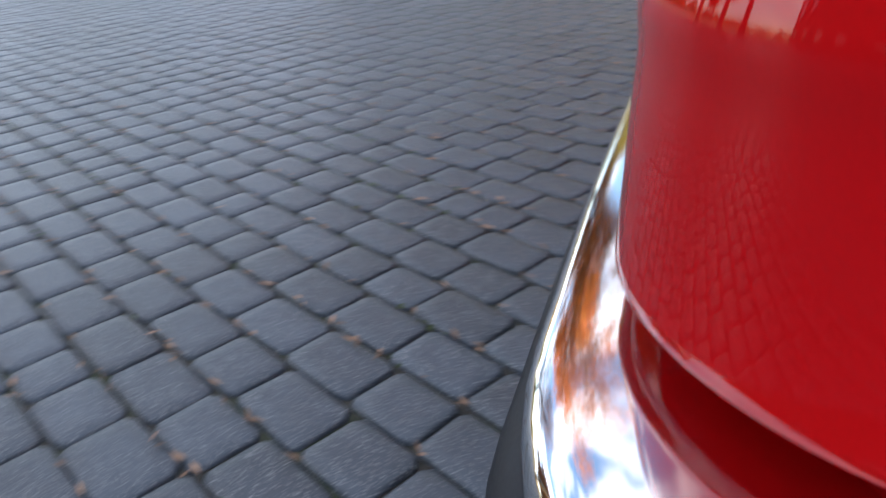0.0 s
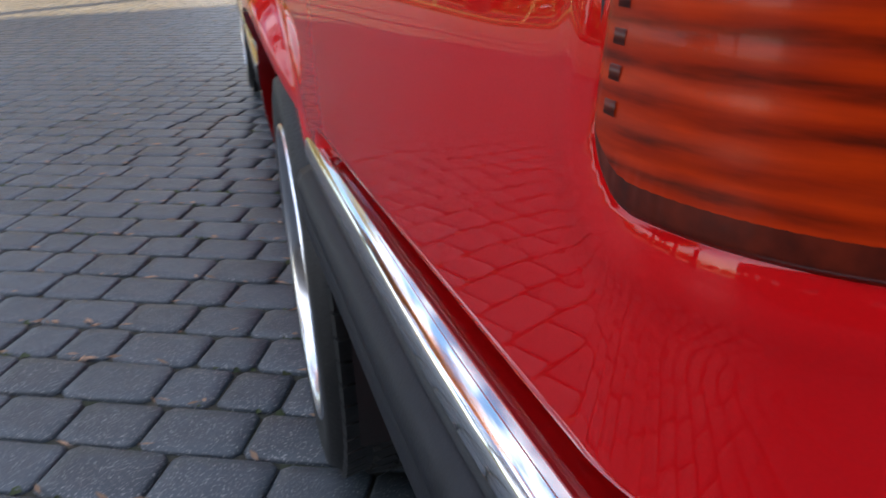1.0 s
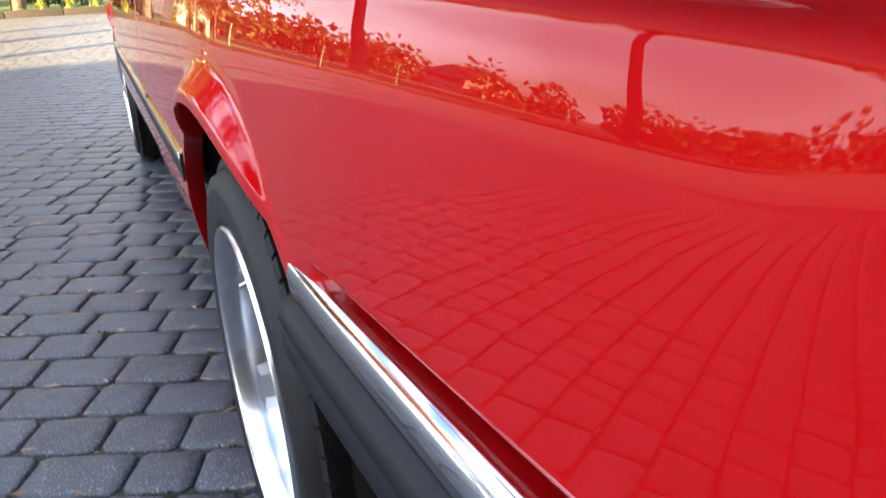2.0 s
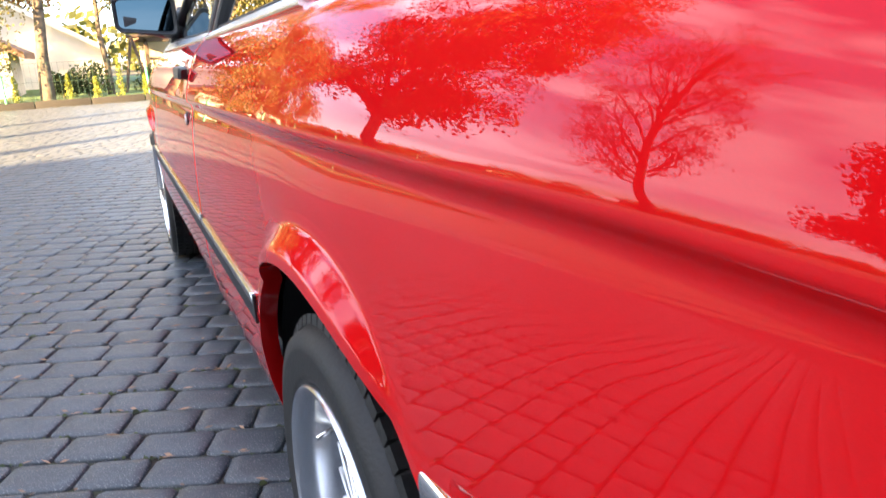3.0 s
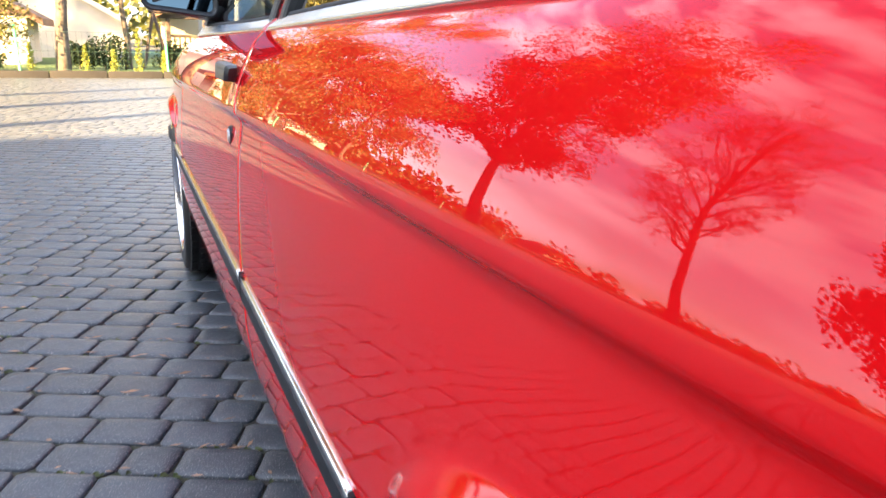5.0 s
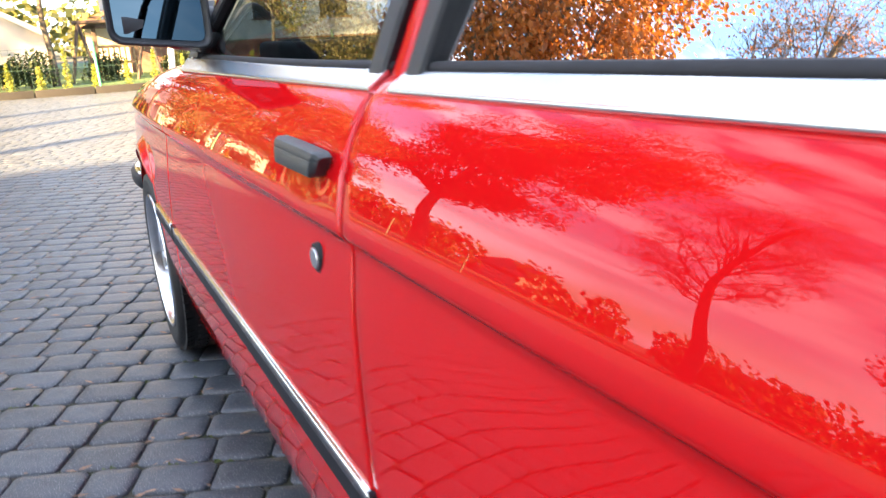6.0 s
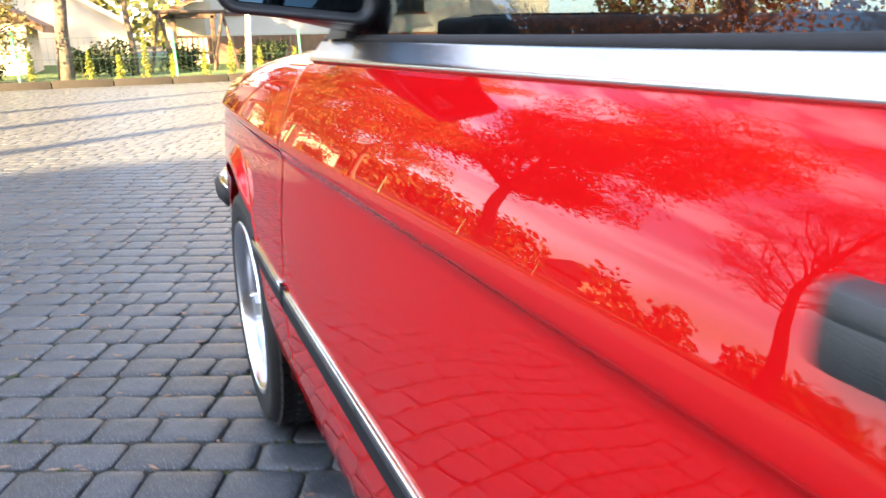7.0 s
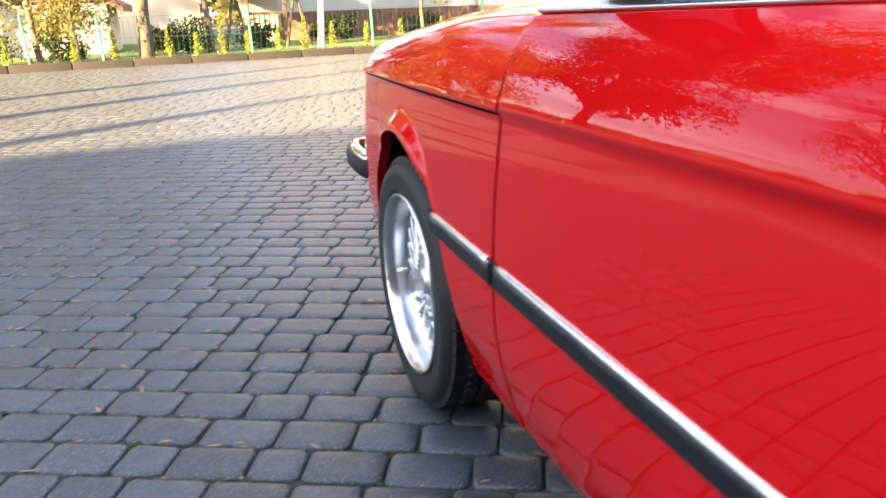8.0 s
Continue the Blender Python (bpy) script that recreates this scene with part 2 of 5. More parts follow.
def lamp_well(s, z):
    """How deep the body is set back for the tail lamp."""
    if s < 0.6:
        return 0.0
    out = lens_distance(s, z)
    well = smooth(-0.004, -0.010, out) * (1 - smooth(1.20, 1.21, s))
    lip = math.exp(-((out - 0.010) / 0.0085) ** 2) * smooth(0.80, 0.785, z)
    return 0.012 * well - 0.0017 * lip


def turn_at(s):
    """The outline seen from above: s runs back from the rear axle, round the corner and across the tail. Gives place and inward way."""
    y0 = TAIL + CORNER
    run = -y0
    x0 = plan(y0)
    if s <= run:
        return Vector((plan(-s), -s, 0)), Vector((1, 0, 0))
    a0 = math.atan(0.075)
    arc = CORNER * (math.pi / 2 - a0)
    mid = Vector((x0 + CORNER * math.cos(a0), y0 + CORNER * math.sin(a0), 0))
    if s <= run + arc:
        a = a0 + (s - run) / CORNER
        way = Vector((math.cos(a), math.sin(a), 0))
        return mid - way * CORNER, way
    return Vector((mid.x + s - run - arc, mid.y - CORNER, 0)), Vector((0, 1, 0))


def side(y, d):
    """A point of the left side at y, d above the crease."""
    z = crease_z(y) + d
    return Vector((plan(y) + inset(d) + hollow(y, d) - flare(y, z) + (pocket(y, z) if 0.95 < y < 1.118 else 0), y, z))


def rear_side(s, d):
    p, inward = turn_at(s)
    z = crease_z(max(-s, TAIL)) + d
    q = p + inward * (inset(d) + hollow(-s, d) - (flare(-s, z) if s < 0.5 else 0) + lamp_well(s, z) + 0.035 * smooth(0.549, 0.541, z) * smooth(0.290, 0.345, s))
    q.z = z
    return q


def mirrored(rows):
    return [[(2 * CENTRE - p[0], p[1], p[2]) for p in row] for row in rows]


D_FINE = [-0.06, -0.045, -0.036, -0.03, -0.026, -0.022, -0.019, -0.0165, -0.014, -0.0115, -0.009, -0.0065, -0.004, -0.0022, -0.001, 0.0, 0.001, 0.0025, 0.005, 0.010, 0.015, 0.022, 0.03, 0.04, 0.05, 0.06, 0.07, 0.08,
          0.09, 0.10, 0.108, 0.115, 0.12, 0.126, 0.132, 0.137, 0.142, 0.146, 0.150]


def column(low, top=0.150, lip=None):
    """Heights over the crease, from low up to top, with more of them round the crease and the lip over the bumper."""
    first = D_FINE[0]
    if lip is None:
        below = [low + (first - low) * (i / 60) ** 1.25 for i in range(60)]
    else:
        below = [low + (lip - low) * i / 20 for i in range(20)] + [lip + 0.0016 * i for i in range(6)] + [lip + 0.009 + (first - lip - 0.009) * i / 34 for i in range(34)]
    return below + [d for d in D_FINE if d < top - 1e-6] + [top]


def low_edge(y, bottom=0.215):
    """The lower edge of the side at y: the sill, or the wheel arch."""
    low = bottom
    for c, arch, wide in ARCHES:
        if abs(y - c) < arch:
            low = ARCH_Z + math.sqrt(max(arch ** 2 - (y - c) ** 2, 0.0))
    return low


def arch_ys(c, n=36):
    arch = ARCHES[0][1] if c == 0.0 else ARCHES[1][1]
    return [c - arch * math.cos(math.pi * k / n) for k in range(n + 1)]


def evenly(a, b, step):
    n = max(int(abs(b - a) / step), 1)
    return [a + (b - a) * k / n for k in range(n + 1)]


car = thing("car", "red two-door saloon from around 1980 parked on the paving", "car", (CENTRE, 1.2, 0))
car_origin = Matrix.Translation((-CENTRE, -1.2, 0))


def car_part(name, bm, mat, label="", parent=None, smooth=True):
    """bm in world places; the part hangs under the car or one of its parts."""
    ob = part(name, bm, mat, parent or car, label, smooth)
    ob.matrix_parent_inverse = Matrix() if parent else car_origin
    return ob


def panel(name, rows, label="", sides=(0, 1), parent=None, mat="paint", thick=0.0):
    made = []
    for k in sides:
        r = mirrored(rows) if k else rows
        ob = car_part(name, grid(r, flip=bool(k)), M[mat], label, parent)
        if thick:
            mod = ob.modifiers.new("thickness", "SOLIDIFY")
            mod.thickness, mod.offset = thick, -1
        made.append(ob)
    return made


# quarter panel: from the door back, round the corner to the middle of the tail
def hung(y, z, span):
    """Shifts a column near the door's rear edge so that it follows the leaning edge."""
    return y + (door_edge(z) - DOOR_REAR) * smooth(DOOR_REAR + span, DOOR_REAR, y)


ARCH = ARCHES[0][1]
ys = evenly(DOOR_REAR - 0.003, ARCH + 1e-4, 0.02)
ss = [-y for y in ys] + [-y for y in arch_ys(0.0, 96)[::-1]] + evenly(ARCH + 1e-4, 0.64, 0.012) + evenly(0.644, -TAIL - CORNER, 0.004) + evenly(-TAIL - CORNER + 0.004, 1.22, 0.004) + evenly(1.24, 1.536, 0.03)
rows = []
for i, s in enumerate(ss):
    bottom = 0.215 + 0.10 * smooth(0.45, 0.8, s)
    low = low_edge(-s, bottom) if s < ARCH + 1e-5 else bottom
    cz = crease_z(max(-s, TAIL))
    col = []
    for d in column(low - cz, lip=0.5405 - cz if s > 0.262 else None):
        yy = hung(-s, cz + d, -0.5)
        col.append(tuple(rear_side(-yy, d)))
    col = [(col[0][0] + 0.024, col[0][1], col[0][2])] + col
    if i == 0:
        rows.append([(p[0] + 0.012, p[1] + 0.0005, p[2]) for p in col])
        rows.append([(p[0] + 0.0028, p[1], p[2]) for p in col])
        rows.append([(p[0] + 0.0007, p[1] - 0.0018, p[2]) for p in col])
        col = [(p[0], p[1] - 0.0042, p[2]) for p in col]
    rows.append(col)
for ob in panel("quarter_panel", rows, "glossy red rear quarter panel with flared wheel arch"):
    sharpen(ob, 58)

# door skins, with edges turned in
rows = []
ys = evenly(DOOR_FRONT - 0.003, DOOR_REAR + 0.003, 0.009)
for i, y in enumerate(ys):
    col = [tuple(side(hung(y, crease_z(y) + d, 0.6), d)) for d in column(0.262 - crease_z(y), 0.118)]
    col = [(col[0][0] + 0.012, col[0][1], col[0][2] + 0.001)] + col
    edge = [(0.012, 0.0005), (0.0028, 0.0), (0.0007, -0.0018)]
    if i == 0:
        rows += [[(p[0] + a, p[1] + b, p[2]) for p in col] for a, b in edge]
        rows.append([(p[0], p[1] - 0.0042, p[2]) for p in col])
    elif i == len(ys) - 1:
        rows.append([(p[0], p[1] + 0.0042, p[2]) for p in col])
        rows += [[(p[0] + a, p[1] - b, p[2]) for p in col] for a, b in edge[::-1]]
    else:
        rows.append(col)
doors = panel("door", rows, "glossy red door, shut")
for ob in doors:
    sharpen(ob, 58)
# jambs behind the door gaps, the gap's shade put into their dark colour
for y0 in (DOOR_FRONT, DOOR_REAR):
    rows = []
    for dy in (0.03, -0.03):
        rows.append([tuple(side(hung(y0, crease_z(y0) + d, 0.6) + dy, d) + Vector((0.030, 0, 0))) for d in column(0.23 - crease_z(y0), 0.118)])
    panel("door_jamb", rows, "door jamb, darkened to put shade into the door gap", mat="dark")
# sills
rows = [[tuple(side(y, 0.256 - crease_z(y) - f * 0.075) + Vector((0.004 + 0.02 * (f > 0.6) * (f - 0.6), 0, 0))) for f in (1, 0.8, 0.6, 0.4, 0.2, 0)] for y in evenly(DOOR_FRONT + 0.2, ARCH, 0.03)]
panel("sill", rows, "red sill below the door")
# front wings
ARCH = ARCHES[1][1]
ys = evenly(3.22, WHEELBASE + ARCH + 1e-4, 0.02) + arch_ys(WHEELBASE, 96)[::-1] + evenly(WHEELBASE - ARCH - 1e-4, DOOR_FRONT + 0.003, 0.012)
rows = [[tuple(side(y, d)) for d in column(low_edge(y, 0.215 if y < 2.6 else 0.30) - crease_z(y), -0.009)] for y in ys]
rows = [[(r[0][0] + 0.024, r[0][1], r[0][2])] + r for r in rows]
rows.append([(p[0] + 0.012, p[1] - 0.0005, p[2]) for p in rows[-1]])
for ob in panel("front_wing", rows, "glossy red front wing with flared wheel arch"):
    sharpen(ob, 58)


# bonnet, which wraps over the wings down to the crease
def bonnet_row(y):
    k = 0.90 - 0.36 * smooth(2.25, 3.2, y) - 0.35 * smooth(2.95, 3.24, y)
    half = []
    for d in D_FINE:
        if d >= -0.006:
            p = side(y, d)
            half.append((p.x, p.y, crease_z(y) - 0.006 + (d + 0.006) * k))
    edge = half[-1]
    for f in (0.08, 0.2, 0.4, 0.6, 0.8, 1.0):
        x = edge[0] + (CENTRE - edge[0]) * f
        half.append((x, y, edge[2] + 0.014 * k * math.sin(f * math.pi / 2)))
    return half + [(2 * CENTRE - p[0], p[1], p[2]) for p in half[-2::-1]]


rows = [bonnet_row(y) for y in evenly(3.22, DOOR_FRONT + 0.003, 0.02)]
rows.append([(p[0] + 0.010 * (1 if p[0] < CENTRE else -1), p[1] - 0.0005, p[2] - 0.008) for p in rows[-1]])
sharpen(car_part("bonnet", grid(rows, flip=True), M["paint"], "red bonnet wrapping over the wings"), 42)
# scuttle and nose, closing the shell
rows = [bonnet_row(y) for y in evenly(DOOR_FRONT - 0.002, 1.93, 0.03)]
rows = [[p for p in r if 0.10 < p[0] < 2 * CENTRE - 0.10] for r in rows]
car_part("scuttle", grid(rows, flip=True), M["paint"])
edge = bonnet_row(3.22)
rows = []
for f in (0, 0.06, 0.15, 0.4, 0.7, 1.0):
    rows.append([(p[0], 3.22 + 0.03 * math.sin(f * math.pi), p[2] + (0.36 - p[2]) * f) for p in edge])
car_part("nose_panel", grid(rows), M["paint"])
# floor and boot top
car_part("underbody", box((1.36, 3.7, 0.14), (CENTRE, 1.2, 0.255), 0.03), M["dark"], "dark underbody")
rows = []
for y in evenly(-0.30, TAIL + 0.08, 0.04):
    p = rear_side(-y, 0.15)
    rows.append([(p.x - 0.004 + (2 * CENTRE - 2 * p.x + 0.008) * u, y, p.z - 0.004 + 0.03 * math.sin(math.pi * u)) for u in [k / 16 for k in range(17)]])
car_part("boot_lid", grid(rows, flip=True), M["paint"], "red boot lid")

# wheel wells
for c, arch, wide in ARCHES:
    for x0, x1 in ((0.035, 0.36), (2 * CENTRE - 0.36, 2 * CENTRE - 0.035)):
        rows = []
        for k in range(25):
            a = math.radians(-8 + 196 * k / 24)
            rows.append([(x, c + (arch + 0.010) * math.cos(a), ARCH_Z + (arch + 0.010) * math.sin(a)) for x in (x0, (x0 + x1) / 2, x1)])
        bm = grid(rows)
        inner = x1 if x0 < 0.5 else x0
        vs = [bm.verts.new((inner, r[0][1], r[0][2])) for r in rows]
        bm.faces.new(vs)
        car_part("wheel_well", bm, M["dark"], "black wheel well")


# ---- wheels ----
def wheel():
    w = new("wheel")
    R, r = HUB, 0.194
    prof = [(r - 0.006, 0.150), (r + 0.008, 0.168), (r + 0.030, 0.186), (r + 0.055, 0.188), (R - 0.014, 0.178), (R - 0.005, 0.168), (R - 0.0055, 0.03), (R - 0.014, 0.016),
            (r + 0.062, 0.004), (r + 0.050, 0.0022), (r + 0.047, 0.0010), (r + 0.044, 0.0016), (r + 0.028, 0.0020), (r + 0.018, 0.0040), (r + 0.014, 0.0040), (r + 0.010, 0.0070), (r + 0.003, 0.0130), (r - 0.004, 0.030)]
    tyre = part("tyre", lathe(prof[::-1], 96), M["tyre"], w, "black low-profile tyre")
    bm = bmesh.new()
    n = 64
    for k in range(n):
        a = 2 * math.pi * k / n
        rot = Matrix.Rotation(a, 4, "X")
        for x, wd, sk in ((0.033, 0.030, 0.0), (0.066, 0.026, 0.35), (0.098, 0.028, 0.0), (0.130, 0.026, -0.35), (0.162, 0.030, 0.0)):
            ln = 2 * math.pi * R / n * (0.83 if sk == 0 else 0.78)
            h = 0.012
            zz = R - h / 2 + 0.0005 - (0.004 if x in (0.033, 0.162) else 0)
            box((wd, ln, h), (0, 0, 0), 0.0, bm=bm, turn=rot @ Matrix.Translation((x, 0, zz)) @ Matrix.Rotation(sk, 4, "Z") @ Matrix.Rotation(0.22 * (x < 0.05) - 0.22 * (x > 0.15), 4, "Y"))
    part("tread", bm, M["tyre"], tyre, smooth=False)
    lip = [(r + 0.0045, 0.014), (r + 0.0055, 0.004), (r + 0.003, 0.001), (r - 0.001, 0.002), (r - 0.003, 0.006), (r - 0.008, 0.012), (r - 0.011, 0.030), (r - 0.012, 0.048), (r - 0.018, 0.060), (r - 0.022, 0.064), (r - 0.034, 0.066)]
    rim = part("rim", lathe(lip, 96), M["alloy"], w, "polished deep-dish rim lip")
    sharpen(rim, 50)
    back = [(r - 0.02, 0.066), (r - 0.02, 0.150), (r, 0.166)]
    part("barrel", lathe(back, 48), M["alloy_face"], w)
    bm = bmesh.new()
    n = 24
    for k in range(n):
        for s in (-1, 1):
            a0 = 2 * math.pi * (k + 0.5) / n
            a1 = a0 + s * 2 * math.pi * 1.7 / n
            p = Vector((0.050, 0.058 * math.sin(a0), 0.058 * math.cos(a0)))
            q = Vector((0.062 + 0.003 * s, (r - 0.026) * math.sin(a1), (r - 0.026) * math.cos(a1)))
            d = q - p
            z = d.normalized()
            xx = Vector((1, 0, 0))
            yv = z.cross(xx).normalized()
            xx = yv.cross(z)
            m = Matrix((xx, yv, z)).transposed().to_4x4()
            box((0.012, 0.0056, d.length), p + d / 2, 0.002, 1, bm=bm, turn=m)
    part("mesh_spokes", bm, M["alloy_face"], w, "silver cross-spoke wheel centre", smooth=False)
    bm = lathe([(0.0, 0.034), (0.026, 0.034), (0.030, 0.037), (0.032, 0.046), (0.050, 0.049), (0.062, 0.052), (0.066, 0.070)], 40)
    part("hub", bm, M["alloy_face"], w)
    bm = bmesh.new()
    bmesh.ops.create_cone(bm, cap_ends=True, segments=6, radius1=0.030, radius2=0.026, depth=0.022, matrix=Matrix.Translation((0.024, 0, 0)) @ Matrix.Rotation(radians(-90), 4, "Y"))
    part("centre_cap", bm, M["alloy_face"], w, "hexagonal metal centre nut", smooth=False)
    for k in range(24):
        a = 2 * math.pi * k / 24
        bm = lathe([(0.0, -0.009), (0.0045, -0.009), (0.0062, -0.005), (0.0062, 0.004)], 8)
        bmesh.ops.translate(bm, vec=(0.064, (r - 0.026) * math.sin(a), (r - 0.026) * math.cos(a)), verts=bm.verts)
        part("rim_bolt", bm, M["chrome"], w)
    bm = tube((0.052, 0.178 * math.sin(2.2), 0.178 * math.cos(2.2)), (0.026, 0.168 * math.sin(2.2), 0.168 * math.cos(2.2)), 0.004, 0.0032, 8)
    part("valve", bm, M["chrome"], w)
    part("brake_disc", lathe([(0.02, 0.095), (0.125, 0.095), (0.125, 0.107), (0.02, 0.107)], 40), M["dark"], w)
    return w


first = wheel()
first.name = "wheel"
tagged(first, "polished multi-piece alloy wheel with low-profile tyre")
first.parent = car
wheels = [first]
for k in range(3):
    wheels.append(copy_thing(first, Matrix()))
places = [(0.009, 0.0, 0), (0.010, WHEELBASE, 0), (2 * CENTRE - 0.009, 0.0, 180), (2 * CENTRE - 0.010, WHEELBASE, 180)]
for w, (x, y, a) in zip(wheels, places):
    w.matrix_parent_inverse = car_origin
    w.matrix_basis = Matrix.Translation((x, y, HUB)) @ Matrix.Rotation(radians(a), 4, "Z") @ Matrix.Rotation(radians(25 if y else 60), 4, "X")


# ---- ground ----
M["soil"] = material("joint_soil", (0.044, 0.040, 0.031), rough=0.95, vary=0.4, scale=60, bump=0.6, bump_scale=250, stain=0.7, stain_color=(0.035, 0.05, 0.016))
M["stone"] = material("grey_paving_stone", (0.0380, 0.0480, 0.0600), rough=0.40, spec=0.5, vary=0.20, scale=22, bump=0.5, bump_scale=330, object_random=0.22, stain=0.30,
                      stain_color=(0.044, 0.046, 0.046), fine=(300, 0.61, (0.24, 0.24, 0.235)))
M["stone_far"] = material("grey_paving_stones", (0.0380, 0.0480, 0.0600), rough=0.40, spec=0.5, vary=0.20, scale=22, bump=0.5, bump_scale=330, island=0.22, stain=0.30,
                          stain_color=(0.044, 0.046, 0.046), fine=(300, 0.61, (0.24, 0.24, 0.235)))
M["kerb"] = material("dark_kerb_concrete", (0.0085, 0.0078, 0.0070), rough=0.9, vary=0.3, scale=12, bump=0.5, stain=0.5, stain_color=(0.020, 0.021, 0.014))
M["grass"] = material("lawn", (0.042, 0.092, 0.016), rough=0.9, vary=0.4, scale=3, bump=0.8, bump_scale=80)

bm = bmesh.new()
bmesh.ops.create_grid(bm, x_segments=4, y_segments=4, size=400)
bmesh.ops.translate(bm, vec=(0, 0, -0.009), verts=bm.verts)
tagged(part("ground", bm, M["soil"]), "dark mossy soil between and beyond the paving stones", "ground", kind="structure")

ROW_TURN, PITCH, GAP = radians(-24.5), 0.1085, 0.0056
ROW_U = Vector((math.cos(ROW_TURN), math.sin(ROW_TURN), 0))
ROW_N = Vector((-math.sin(ROW_TURN), math.cos(ROW_TURN), 0))


def stone_points(w, h, rng, jig=0.0023):
    """Rings of one rounded stone, about its middle."""
    def ring(a, b, c, z, m=0.0):
        pts = [(-a + c, -b), (a - c, -b), (a, -b + c), (a, b - c), (a - c, b), (-a + c, b), (-a, b - c), (-a, -b + c)]
        return [(x * (1 + m), y * (1 + m), z) for x, y in pts]
    a, b = w / 2, h / 2
    outer = ring(a, b, 0.0120, -0.019)
    mid = ring(a, b, 0.0120, -0.0042)
    top = ring(a - 0.0048, b - 0.0048, 0.0110, -0.0005)
    flat = ring(a - 0.028, b - 0.028, 0.011, 0.0)
    shifts = [(rng.uniform(-jig, jig), rng.uniform(-jig, jig)) for _ in range(8)]
    out = []
    for rr in (outer, mid, top, flat):
        out += [(x + sx, y + sy, z) for (x, y, z), (sx, sy) in zip(rr, shifts)]
    return out


STONE_FACES = [(r * 8 + i, r * 8 + (i + 1) % 8, r * 8 + 8 + (i + 1) % 8, r * 8 + 8 + i) for r in range(3) for i in range(8)] + [tuple(24 + i for i in range(8))]
STONE_WIDTHS = (0.166, 0.111, 0.138)
rng = random.Random(11)
stone_meshes = {}
for w in STONE_WIDTHS:
    stone_meshes[w] = []
    for k in range(7):
        me = bpy.data.meshes.new("stone")
        me.from_pydata(stone_points(w - GAP, PITCH - GAP, rng), [], STONE_FACES)
        me.materials.append(M["stone"])
        for p in me.polygons:
            p.use_smooth = True
        stone_meshes[w].append(me)

near, far_v, far_f, far_count = [], [], [], 0
for row in range(-60, 210):
    run = -14.0 + rng.uniform(0, 0.3)
    while run < 9.0:
        w = rng.choices(STONE_WIDTHS, (0.55, 0.25, 0.20))[0]
        c = ROW_U * (run + w / 2) + ROW_N * (row * PITCH)
        run += w
        if not (-6.5 < c.x < 4.2 and -2.2 < c.y < 15.46) or (0.5 < c.x < 1.15 and -0.5 < c.y < 3.1):
            continue
        tilt = (rng.uniform(-0.005, 0.005), rng.uniform(-0.005, 0.005), rng.uniform(-0.012, 0.012))
        lift = rng.uniform(-0.0013, 0.0013)
        if -0.66 < c.x < 0.16 and 0.35 < c.y < 4.3:
            near.append((w, c, tilt, lift))
            continue
        m = Matrix.Translation((c.x, c.y, lift)) @ Euler((tilt[0], tilt[1], ROW_TURN + tilt[2])).to_matrix().to_4x4()
        a = np.array(stone_points(w - GAP, PITCH - GAP, rng))
        mat = np.array(m)
        far_v.append(a @ mat[:3, :3].T + mat[:3, 3])
        far_f += [tuple(i + far_count for i in f) for f in STONE_FACES]
        far_count += 32
pavement = thing("pavement", "dark grey rounded concrete paving stones laid in rows", "pavement", kind="structure")
me = bpy.data.meshes.new("paving_stones")
me.from_pydata(np.concatenate(far_v).tolist(), [], far_f)
me.materials.append(M["stone_far"])
me.polygons.foreach_set("use_smooth", [True] * len(me.polygons))
rest = tagged(new("paving_stones", me), "grey paving stones with mossy joints", kind="stuff")
rest.parent = pavement

# wider yard around, where no stone can be told apart
M["yard"] = material("far_paving", (0.060, 0.066, 0.074), rough=0.6, vary=0.3, scale=9, bump=0.4, stain=0.3, stain_color=(0.05, 0.05, 0.045))
for x0, x1, y0, y1 in ((-26, -6.5, -30, 15.46), (4.2, 9.0, -30, 15.46), (-6.5, 4.2, -30, -2.2)):
    bm = bmesh.new()
    bm.faces.new([bm.verts.new(p) for p in ((x0, y0, -0.004), (x1, y0, -0.004), (x1, y1, -0.004), (x0, y1, -0.004))])
    ob = part("yard_paving", bm, M["yard"], pavement)

# kerb stones at the far side
kerb = thing("kerb", "low dark concrete kerb between yard and garden", "kerb", kind="structure")
rng = random.Random(4)
for k in range(-14, 14):
    bm = box((0.985, 0.085, 0.30), (0, 0, 0), 0.012)
    ob = part("kerb_stone", bm, M["kerb"], kerb)
    ob.location = (k * 1.0 + 0.1, 15.55 + rng.uniform(-0.004, 0.004), -0.02 + rng.uniform(-0.004, 0.004))

bm = bmesh.new()
rows = [[(x, y, 0.085 + 0.03 * noise.noise(Vector((x, y, 0)) * 0.8)) for x in range(-30, 31)] for y in [15.6 + k * 1.0 for k in range(0, 22)]]
tagged(part("lawn", grid(rows, flip=False), M["grass"]), "green lawn behind the kerb", "lawn", kind="structure")


# ---- trims, bumpers and lamps of the car ----
def side_path(y0, y1, d, out, step=0.03):
    pts = []
    for y in evenly(y0, y1, step):
        p = side(y, d(y) - crease_z(y))
        pts.append((p.x - out, p.y, p.z))
    return pts


def flip_path(path):
    return [(2 * CENTRE - p[0], p[1], p[2]) for p in path][::-1]


STRIP_Z = 0.486


